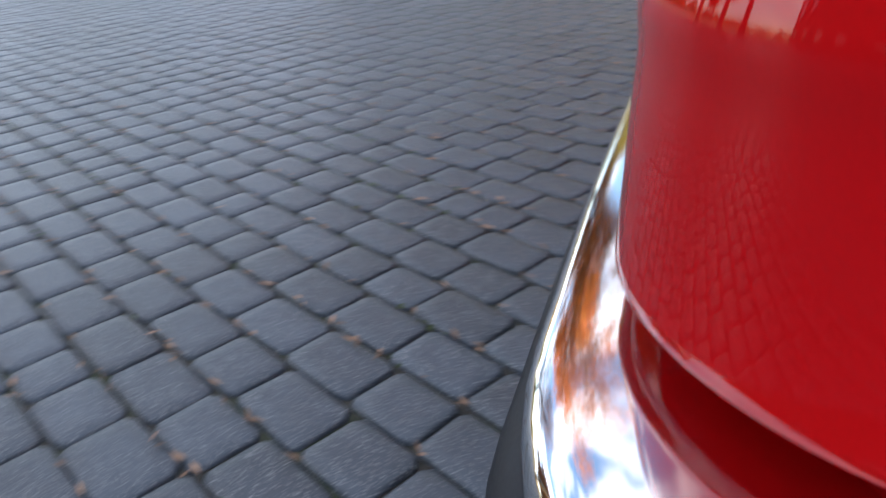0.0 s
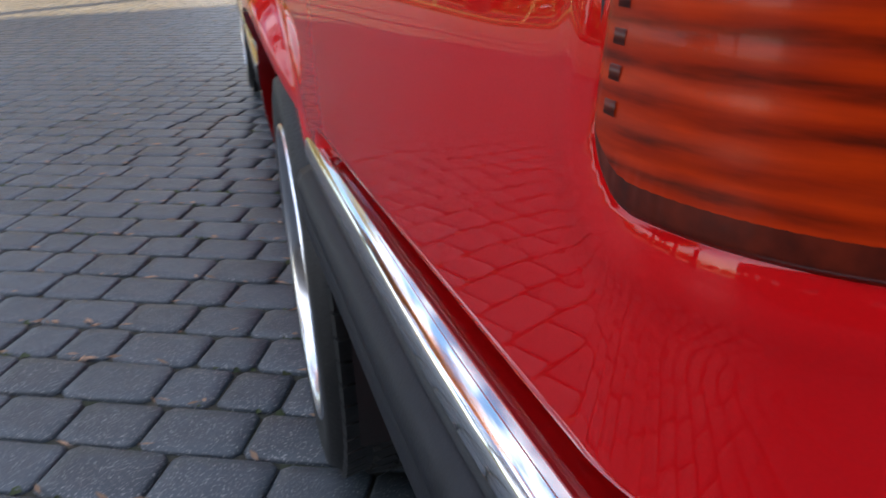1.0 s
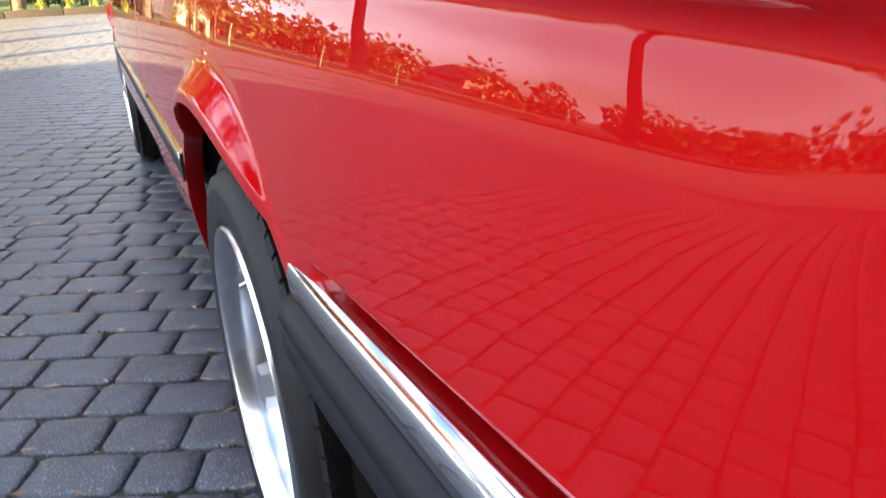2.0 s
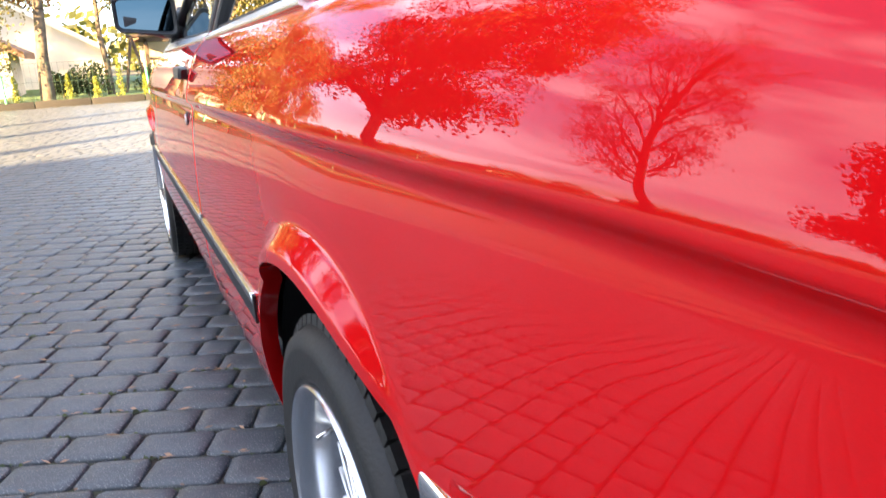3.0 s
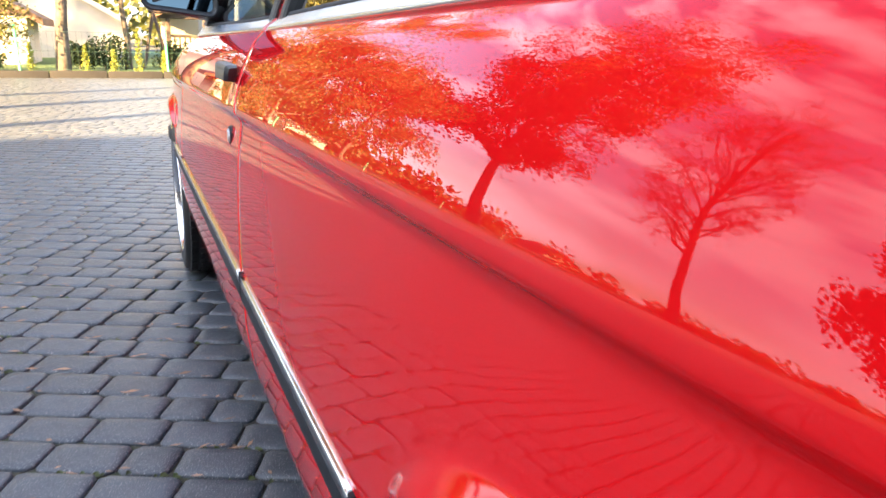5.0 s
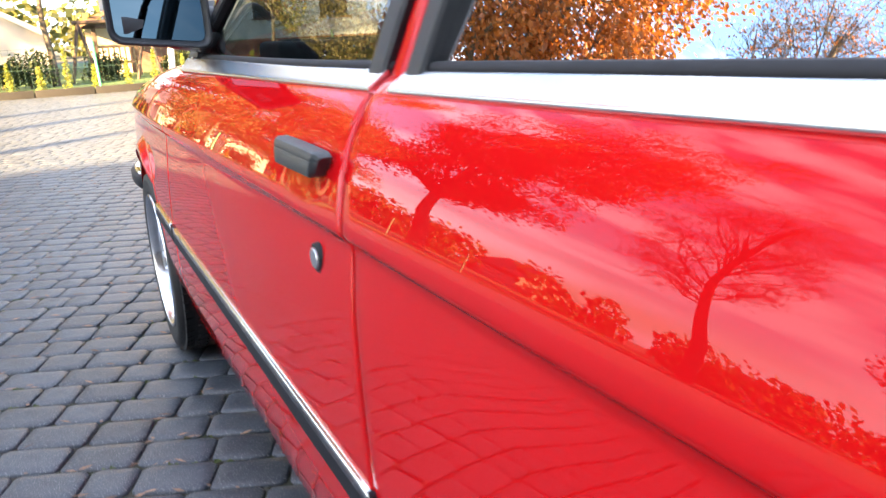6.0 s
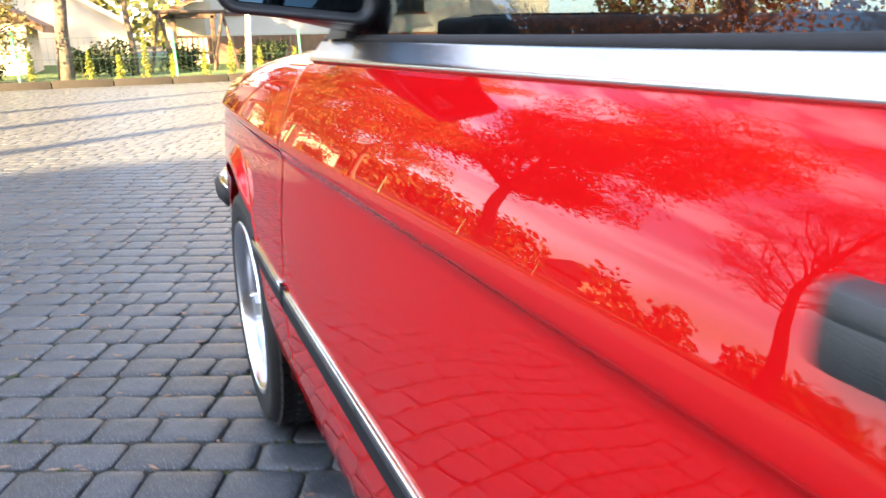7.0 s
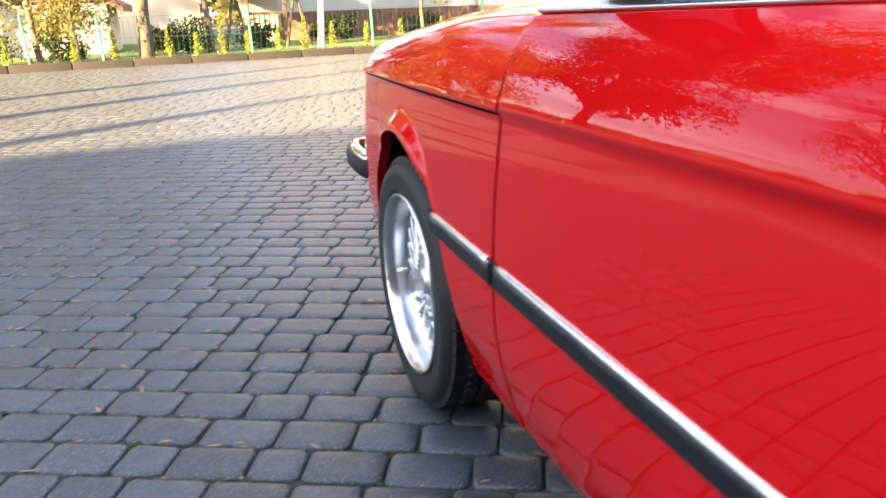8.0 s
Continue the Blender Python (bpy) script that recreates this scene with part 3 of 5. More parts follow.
def strip(y0, y1):
    rubber = [(-0.004, -0.020), (0.010, -0.020), (0.0145, -0.015), (0.0160, -0.006), (0.0150, 0.0005), (0.011, 0.0015), (-0.004, 0.0015)]
    bright = [(-0.004, 0.0015), (0.0105, 0.0015), (0.0135, 0.004), (0.0140, 0.009), (0.0115, 0.0145), (0.006, 0.0175), (-0.004, 0.0175)]
    base = side_path(y0, y1, lambda y: STRIP_Z, 0.0)
    for path in (base[::-1], flip_path(base[::-1])):
        trunk = car_part("side_strip", sweep(path, [(a, b) for a, b in rubber]), M["rubber"], "black rubber side strip with bright upper edge")
        sharpen(trunk)
        car_part("bright_edge", sweep(path[:], [(a, b) for a, b in bright]), M["aluminium"], parent=trunk)
        outline = [(-0.004, -0.0210), (0.0105, -0.0210), (0.0155, -0.016), (0.0172, -0.006), (0.0165, 0.003), (0.0150, 0.010), (0.0120, 0.0158), (0.006, 0.0186), (-0.004, 0.0186)]
        for a, b in ((path[0], path[1]), (path[-1], path[-2])):
            a, b = Vector(a), Vector(b)
            step = (b - a).normalized()
            ends = [a - step * 0.002, a + step * 0.009]
            if (path[1][1] - path[0][1]) * step.y < 0:
                ends = ends[::-1]
            sharpen(car_part("end_cap", sweep(ends, outline), M["rubber"], parent=trunk), 40)


strip(0.290, 0.870)
strip(0.879, DOOR_FRONT - 0.006)
strip(DOOR_FRONT + 0.006, 2.335)


# rear bumper: bright upper face, black rubber band on its outer side
bright = [(-0.055, 0.0240), (-0.024, 0.0232), (-0.010, 0.0225), (0.0000, 0.0214), (0.0066, 0.0199), (0.0098, 0.0180), (0.0116, 0.0145), (0.0124, 0.008), (0.0123, 0.002), (0.0115, -0.006), (0.004, -0.008), (-0.055, -0.008)]
band = [(-0.030, -0.008), (0.010, -0.008), (0.0195, -0.013), (0.0235, -0.022), (0.0235, -0.030), (0.020, -0.032), (0.0225, -0.036), (0.0235, -0.052), (0.020, -0.064), (0.008, -0.070), (-0.030, -0.070)]
knots = [(-0.245, 0.032), (-0.30, 0.033), (-0.46, 0.039), (-0.63, 0.046), (-0.76, 0.055)]
line = spline([-k[0] for k in knots], [k[1] for k in knots])
path = [(line(s), -s, 0.512) for s in evenly(0.245, 0.76, 0.02)]
x0, turn_r = path[-1][0], 0.15
path += [(x0 + 0.01 * a + turn_r * (1 - math.cos(a)), -0.76 - turn_r * math.sin(a), 0.512) for a in [math.pi / 2 * j / 14 for j in range(1, 15)]]
path += [(x, -0.91 - 0.02 * (x - 0.2), 0.512) for x in (0.30, 0.45, 0.60, CENTRE)]
whole = path + flip_path(path)[1:]
bumper = car_part("rear_bumper", sweep(whole[::-1], bright), M["chrome"], "bright metal rear bumper with black rubber band")
car_part("rubber_band", sweep(whole[::-1], band), M["rubber"], parent=bumper)
sharpen(bumper, 40)
bm = box((0.03, 0.05, 0.03), (0.06, -0.45, 0.49), 0.004)
car_part("bumper_bracket", bm, M["dark"], parent=bumper)

# front bumper
pts = [(0.080, 3.02, 0.455), (0.062, 3.06, 0.455), (0.057, 3.13, 0.455), (0.060, 3.22, 0.455), (0.075, 3.30, 0.455), (0.16, 3.345, 0.455), (0.45, 3.37, 0.455), (CENTRE, 3.375, 0.455)]
whole = pts + flip_path(pts)[1:]
fb = [(-0.004, 0.018), (0.008, 0.020), (0.016, 0.017), (0.021, 0.012), (0.023, 0.006), (-0.004, 0.006)]
fr = [(-0.004, 0.006), (0.029, 0.006), (0.034, -0.002), (0.034, -0.034), (0.026, -0.046), (-0.004, -0.046)]
front_bumper = car_part("front_bumper", sweep(whole, fb), M["chrome"], "bright front bumper end with black rubber band")
car_part("rubber_band", sweep(whole, fr), M["rubber"], parent=front_bumper)
sharpen(front_bumper, 40)


# tail lamps
def lens_point(s, z, lift=0.0):
    p, inward = turn_at(s)
    f = (z - LENS_Z) / (LENS_TOP - LENS_Z)
    q = p + inward * (0.0070 + 0.014 * f - lift)
    q.z = z
    return q


def lamp_rows(s0, s1, top):
    rows = []
    for s in evenly(s0, s1, 0.002):
        f = max(LENS_S + LENS_R - s, 0) / LENS_R
        low = LENS_Z + LENS_R * (1 - math.sqrt(max(1 - f * f, 0)))
        col = []
        for k in range(221):
            z = low + (top - low) * k / 220
            deep = -lens_distance(s, z)
            rib = 0.00030 * (0.5 + 0.5 * math.cos(2 * math.pi * z / 0.0115)) * smooth(0.016, 0.022, z - LENS_Z) + 0.0005 * (0.5 + 0.5 * math.cos(2 * math.pi * s / 0.005)) * smooth(0.020, 0.014, z - LENS_Z)
            col.append(tuple(lens_point(s, z, rib * smooth(0.004, 0.010, deep) - 0.006 * (1 - smooth(-0.001, 0.006, deep)))))
        rows.append(col)
    return rows


amber = bpy.data.materials.new("amber_lens")
amber.use_nodes = True
an, al = amber.node_tree.nodes, amber.node_tree.links
ab = an["Principled BSDF"]
ab.inputs["Roughness"].default_value = 0.3
ab.inputs["Coat Weight"].default_value = 0.10
ab.inputs["Specular IOR Level"].default_value = 0.14
ab.inputs["Coat Roughness"].default_value = 0.03
atc = an.new("ShaderNodeTexCoord")
amap = an.new("ShaderNodeMapping")
amap.inputs["Scale"].default_value = (30, 30, 260)
al.new(atc.outputs["Object"], amap.inputs["Vector"])
anoise = an.new("ShaderNodeTexNoise")
anoise.inputs["Scale"].default_value = 1.0
anoise.inputs["Detail"].default_value = 4
al.new(amap.outputs[0], anoise.inputs["Vector"])
# light and dark of the moulded prism bands, one above another, painted as colour
awave = an.new("ShaderNodeTexWave")
awave.wave_type, awave.bands_direction = "BANDS", "Z"
awave.inputs["Scale"].default_value = 34.0
awave.inputs["Distortion"].default_value = 0.9
awave.inputs["Detail"].default_value = 2
awave.inputs["Detail Scale"].default_value = 0.6
al.new(atc.outputs["Object"], awave.inputs["Vector"])
ablend = an.new("ShaderNodeMixRGB")
ablend.inputs["Fac"].default_value = 0.76
al.new(awave.outputs["Fac"], ablend.inputs["Color1"])
al.new(anoise.outputs["Fac"], ablend.inputs["Color2"])
aramp = an.new("ShaderNodeValToRGB")
aramp.color_ramp.elements[0].position, aramp.color_ramp.elements[0].color = 0.24, (0.055, 0.006, 0.001, 1)
aramp.color_ramp.elements[1].position, aramp.color_ramp.elements[1].color = 0.82, (0.56, 0.036, 0.001, 1)
middle = aramp.color_ramp.elements.new(0.46)
middle.color = (0.30, 0.016, 0.001, 1)
al.new(ablend.outputs[0], aramp.inputs["Fac"])
al.new(aramp.outputs[0], ab.inputs["Base Color"])
M["amber"] = amber
# shade of the hollow lens edge and prism blocks, put into the colour
M["lens_border"] = material("shaded_amber_lens", (0.085, 0.008, 0.002), rough=0.35, coat=0.05, spec=0.25, vary=0.6, scale=120)
M["red_lens"] = material("red_lens", (0.20, 0.006, 0.006), rough=0.12, coat=1.0, vary=0.3, scale=60)
for k in (0, 1):
    r1 = lamp_rows(LENS_S + 0.0003, 0.88, LENS_TOP)
    r2 = lamp_rows(0.881, 1.15, LENS_TOP)
    lamp = car_part("tail_lamp", grid([c[17:] for c in (mirrored(r1) if k else r1)], flip=bool(k)), M["amber"], "amber ribbed tail lamp lens at the corner")
    low = [c[:18] for c in r1]
    car_part("lens_border", grid(mirrored(low) if k else low, flip=bool(k)), M["lens_border"], "lower border of the lens, its shade painted into the amber", parent=lamp)
    rim = [(LENS_S - 0.0005, LENS_TOP - (LENS_TOP - LENS_Z - LENS_R) * i / 12) for i in range(13)]
    rim += [(LENS_S + LENS_R * (1 - math.cos(a)), LENS_Z + LENS_R * (1 - math.sin(a)) - 0.0005) for a in [math.pi / 2 * i / 12 for i in range(1, 13)]]
    rim += [(s, LENS_Z - 0.0005) for s in evenly(LENS_S + LENS_R, 1.15, 0.012)[1:]]
    bm = bmesh.new()
    ring = []
    for i, (a, b) in enumerate(rim):
        a0, b0 = rim[max(i - 1, 0)]
        a1, b1 = rim[min(i + 1, len(rim) - 1)]
        d = math.hypot(a1 - a0, b1 - b0)
        na, nb = -(b1 - b0) / d, (a1 - a0) / d
        ring.append([tuple(lens_point(a + na * u, b + nb * u, h)) for u, h in ((-0.0016, -0.006), (-0.0014, -0.0024), (-0.0006, -0.0016), (0.0006, -0.0016), (0.0012, -0.0024), (0.0014, -0.006))])
    car_part("lamp_gasket", grid(mirrored(ring) if k else ring, bm, flip=bool(k)), M["seal"], "black rubber gasket round the lamp", parent=lamp)
    for i in range(14):
        zp = LENS_Z + 0.030 + 0.00924 * i
        block = []
        for j in range(5):
            sp = LENS_S + 0.0105 + 0.0013 * j
            block.append([tuple(lens_point(sp, zp + 0.0023 * u, h)) for u, h in ((-1, -0.001), (-0.85, 0.0005), (0.85, 0.0005), (1, -0.001))])
        car_part("prism", grid(mirrored(block) if k else block, flip=bool(k)), M["lens_border"], parent=lamp)
    car_part("red_lens", grid(mirrored(r2) if k else r2, flip=bool(k)), M["red_lens"], parent=lamp)

# grip and lock of the doors
for k in (0, 1):
    def on_door(y, z, out):
        p = side(y, z - crease_z(y))
        x = p.x - out
        return (2 * CENTRE - x if k else x, y, z)
    # grip: a tapered bar with a ridge, standing off the skin
    rows = []
    for y in evenly(1.114, 0.978, 0.004):
        f = (1.114 - y) / 0.136
        top = 0.8030 - 0.002 * f * f - 0.004 * smooth(0.95, 1.0, f)
        low = 0.7750 + 0.001 * f + 0.003 * smooth(0.95, 1.0, f)
        depth = 0.019 * (0.80 + 0.20 * smooth(0.0, 0.05, f)) * (1 - 0.30 * smooth(0.93, 1.0, f))
        h = top - low
        sec = [(0.0, 0.0), (0.80, 0.0), (0.95, 0.05), (1.0, 0.14), (0.98, 0.60), (0.93, 0.66), (0.95, 0.71), (0.92, 0.86), (0.82, 0.96), (0.66, 1.0), (0.0, 1.0)]
        base = plan(y) + 0.0255
        rows.append([(2 * CENTRE - (base - a * depth) if k else base - a * depth, y + 0.016 * (1 - b) * smooth(0.80, 1.0, f), low + b * h) for a, b in sec])
    bm = grid(rows, close=True, flip=not k)
    bm.verts.ensure_lookup_table()
    n = len(rows[0])
    bm.faces.new([bm.verts[i] for i in range(n)])
    bm.faces.new([bm.verts[len(bm.verts) - n + i] for i in range(n)][::-1])
    handle = car_part("door_handle", bm, M["grey_plastic"], "dark grey plastic door handle", parent=doors[k])
    sharpen(handle, 30)
    # lock with its round rubber seat
    c = on_door(1.019, 0.691, 0.0)
    sgn = -1 if not k else 1
    seat = lathe([(0.0, -0.002), (0.010, -0.002), (0.0125, -0.003), (0.0150, -0.002), (0.016, 0.004)], 28)
    for v in seat.verts:
        v.co = Vector((c[0] - sgn * v.co.x, c[1] + v.co.y, c[2] + v.co.z * 1.02))
    car_part("lock_seat", seat, M["rubber"], parent=doors[k])
    cyl = lathe([(0.0, -0.0050), (0.0098, -0.0050), (0.0110, -0.0040), (0.0114, 0.001)], 28)
    for v in cyl.verts:
        v.co = Vector((c[0] - sgn * v.co.x, c[1] + v.co.y, c[2] + v.co.z))
    lk = car_part("lock", cyl, M["alloy_face"], "round metal door lock", parent=doors[k])
    sharpen(lk, 30)


# ---- upper part of the car: pillars, roof, windows, mirror, cabin ----
def belt_z(y):
    return 0.852 - (0.0125 if y > 0.9 else 0.0215) * (y - 0.9)


def belt_rise(y):
    """The bright moulding grows taller towards the front."""
    return smooth(1.15, 2.0, y)


def belt_x(y):
    return 0.068 + plan(y) * 0.6


def glass_x(y, z):
    """The side windows lean in with height."""
    f = (z - belt_z(y)) / 0.47
    return belt_x(y) + 0.018 + 0.155 * f + 0.03 * f * f


def side_pt(y, z, out=0.0):
    return (glass_x(y, z) - out, y, z)


A_LOW, A_TOP = (1.985, 0.835), (1.33, 1.29)
B_LOW, B_TOP = (0.950, 0.858), (0.86, 1.30)


def car_pair(name, rows, mat, label="", flip=False, parent=None):
    out = []
    for k in (0, 1):
        out.append(car_part(name, grid(mirrored(rows) if k else rows, flip=bool(k) != flip), mat, label, parent[k] if parent else None))
    return out


def bar(pts, width, depth, name, mat, label="", parent=None):
    """A bar along points (y, z) of the side windows' surface; width lies in that surface."""
    made = []
    for k in (0, 1):
        rows = []
        for i, (y, z) in enumerate(pts):
            a, b = pts[max(i - 1, 0)], pts[min(i + 1, len(pts) - 1)]
            d = Vector((b[0] - a[0], b[1] - a[1])).normalized()
            nrm = Vector((-d.y, d.x))
            ring = []
            for u, o in ((-1, -0.012), (-1, depth * 0.7), (-0.8, depth), (0.8, depth), (1, depth * 0.7), (1, -0.012)):
                yy, zz = y + nrm.x * u * width / 2, z + nrm.y * u * width / 2
                p = side_pt(yy, zz, o)
                ring.append((2 * CENTRE - p[0] if k else p[0], p[1], p[2]))
            rows.append(ring)
        bm = grid(rows, close=True, flip=not k)
        bm.verts.ensure_lookup_table()
        n = len(rows[0])
        bm.faces.new([bm.verts[i] for i in range(n)])
        bm.faces.new([bm.verts[len(bm.verts) - n + i] for i in range(n)][::-1])
        ob = car_part(name, bm, mat, label, parent[k] if parent else None)
        sharpen(ob, 40)
        made.append(ob)
    return made


def between(a, b, n=8, bow=0.0):
    return [(a[0] + (b[0] - a[0]) * k / n, a[1] + (b[1] - a[1]) * k / n + bow * math.sin(math.pi * k / n)) for k in range(n + 1)]


# bright waist mouldings under the windows
mould = [(-0.014, -0.0090), (0.0035, -0.0095), (0.0070, -0.0082), (0.0080, -0.0062), (0.0074, -0.0042), (0.0040, -0.0014), (-0.0010, 0.0020), (-0.0060, 0.0056), (-0.0105, 0.0088), (-0.012, 0.0100), (-0.014, 0.0100)]
for k in (0, 1):
    for y0, y1 in ((0.972, 2.020), (0.135, 0.931)):
        path = [(belt_x(y) + 0.004, y, belt_z(y) + 0.010) for y in evenly(y0, y1, 0.04)]
        path = path if not k else flip_path(path)
        bm = sweep(path, mould)
        for v in bm.verts:
            lift = v.co.z - belt_z(v.co.y) - 0.010
            v.co.z += 0.75 * max(lift, 0.0) * belt_rise(v.co.y)
        ob = car_part("waist_moulding", bm, M["brushed_trim"], "bright metal moulding below the side window", parent=doors[k] if y0 > 0.9 else None)
        sharpen(ob, 50)
        path2 = [(belt_x(y) + 0.0205, y, belt_z(y) + 0.0235 + 0.0075 * belt_rise(y)) for y in evenly(y0, y1, 0.04)]
        path2 = path2 if not k else flip_path(path2)
        car_part("window_seal", sweep(path2, [(-0.008, -0.005), (0.001, -0.005), (0.0005, 0.000), (-0.002, 0.0032), (-0.008, 0.0040)]), M["seal"], parent=ob)

# shoulder closing the gap between skin and windows
rows = []
for y in evenly(2.03, -0.02, 0.05):
    p = side(y, 0.1175)
    rows.append([(p.x, y, p.z), (p.x + 0.012, y, p.z + 0.006), (belt_x(y) + 0.02, y, belt_z(y) + 0.001), (belt_x(y) + 0.06, y, belt_z(y) - 0.01)])
car_pair("shoulder", rows, M["paint"])

# pillars
bar(between(A_LOW, A_TOP, 8, 0.02), 0.034, 0.006, "a_pillar", M["paint"], "red windscreen pillar")
bar(between((2.012, 0.842), (1.358, 1.295), 8, 0.02), 0.012, 0.010, "windscreen_trim", M["aluminium"], "bright windscreen trim")
bar(between((A_LOW[0] - 0.065, A_LOW[1] + 0.042), (A_TOP[0] - 0.05, A_TOP[1] - 0.03), 8, 0.02), 0.030, 0.013, "window_frame", M["plastic"], "black door window frame", doors)
bar(between((B_LOW[0] + 0.045, B_LOW[1]), (B_TOP[0] + 0.045, B_TOP[1])), 0.034, 0.012, "window_frame", M["plastic"], "black door window frame", doors)
bar(between(B_LOW, B_TOP), 0.030, 0.008, "b_pillar", M["paint"], "slim red door pillar")
bar(between((B_LOW[0] - 0.035, B_LOW[1]), (B_TOP[0] - 0.035, B_TOP[1])), 0.030, 0.012, "window_seal", M["plastic"])
kink = [(0.20, 0.872), (0.125, 0.876), (0.085, 0.885), (0.060, 0.905), (0.030, 0.945), (-0.02, 1.02), (-0.055, 1.09), (-0.06, 1.15), (-0.02, 1.23)]
bar(kink[2:], 0.034, 0.014, "rear_window_frame", M["plastic"], "black frame of the rear side window")
bar([(1.33, 1.285), (0.8, 1.31), (0.35, 1.295), (-0.02, 1.24)], 0.03, 0.012, "roof_rail", M["plastic"])

# C pillar and its run into the boot
rows = []
for f in [i / 12 for i in range(13)]:
    col = []
    for g in [i / 12 for i in range(13)]:
        y0 = 0.11 - 0.42 * g - (0.20 * f - 0.12 * f * f) * (1 - g)
        z0 = belt_z(y0) + 0.006
        z = z0 + (1.30 - z0) * f * (1 - 0.93 * g ** 1.6)
        y = y0 - 0.03 * f
        dent = 0.006 * smooth(0.06, 0.02, f) * smooth(0.0, 0.06, f)
        col.append((glass_x(y, z) - 0.006 + dent, y, z))
    rows.append(col)
car_pair("c_pillar", rows, M["paint"], "broad red rear pillar", flip=True)

# roof
rows = []
for i in range(15):
    y = 1.34 - i * (1.34 + 0.16) / 14
    edge = 1.285 + 0.03 * math.sin(math.pi * i / 14)
    x0 = glass_x(y, edge) - 0.004
    rows.append([(x0 + (2 * CENTRE - 2 * x0) * u, y, edge + 0.055 * math.sin(math.pi * u) ** 0.6) for u in [k / 20 for k in range(21)]])
car_part("roof", grid(rows, flip=True), M["paint"], "red roof")

# glass
def pane(name, pts, label):
    for k in (0, 1):
        bm = bmesh.new()
        vs = []
        for y, z in pts:
            p = side_pt(y, z, 0.0)
            vs.append(bm.verts.new((2 * CENTRE - p[0] if k else p[0], p[1], p[2])))
        bm.faces.new(vs if k else vs[::-1])
        ob = car_part(name, bm, M["glass"], label, smooth=False, parent=doors[k] if name == "door_window" else None)
        ob.visible_shadow = False


pane("door_window", [(0.99, 0.86), (1.93, 0.862), (1.30, 1.27), (0.90, 1.30)], "clear door window")
pane("rear_side_window", [(0.92, 0.862), (0.09, 0.88), (-0.05, 1.12), (0.0, 1.25), (0.83, 1.30)], "clear rear side window")


def cross_pane(name, low, top, label):
    (y0, z0), (y1, z1) = low, top
    a, b = glass_x(y0, z0) + 0.02, glass_x(y1, z1) + 0.02
    rows = []
    for f in [i / 6 for i in range(7)]:
        y, z, x = y0 + (y1 - y0) * f, z0 + (z1 - z0) * f, a + (b - a) * f
        bow = 0.10 if y0 > 1 else -0.08
        rows.append([(x + (2 * CENTRE - 2 * x) * u, y + bow * math.sin(math.pi * u) * (1 - 0.3 * f), z) for u in [k / 14 for k in range(15)]])
    ob = car_part(name, grid(rows), M["screen_glass"], label)
    ob.visible_shadow = False


cross_pane("windscreen", (1.95, 0.86), (1.36, 1.29), "raked windscreen")
cross_pane("rear_window", (-0.42, 0.91), (-0.14, 1.27), "raked rear window")

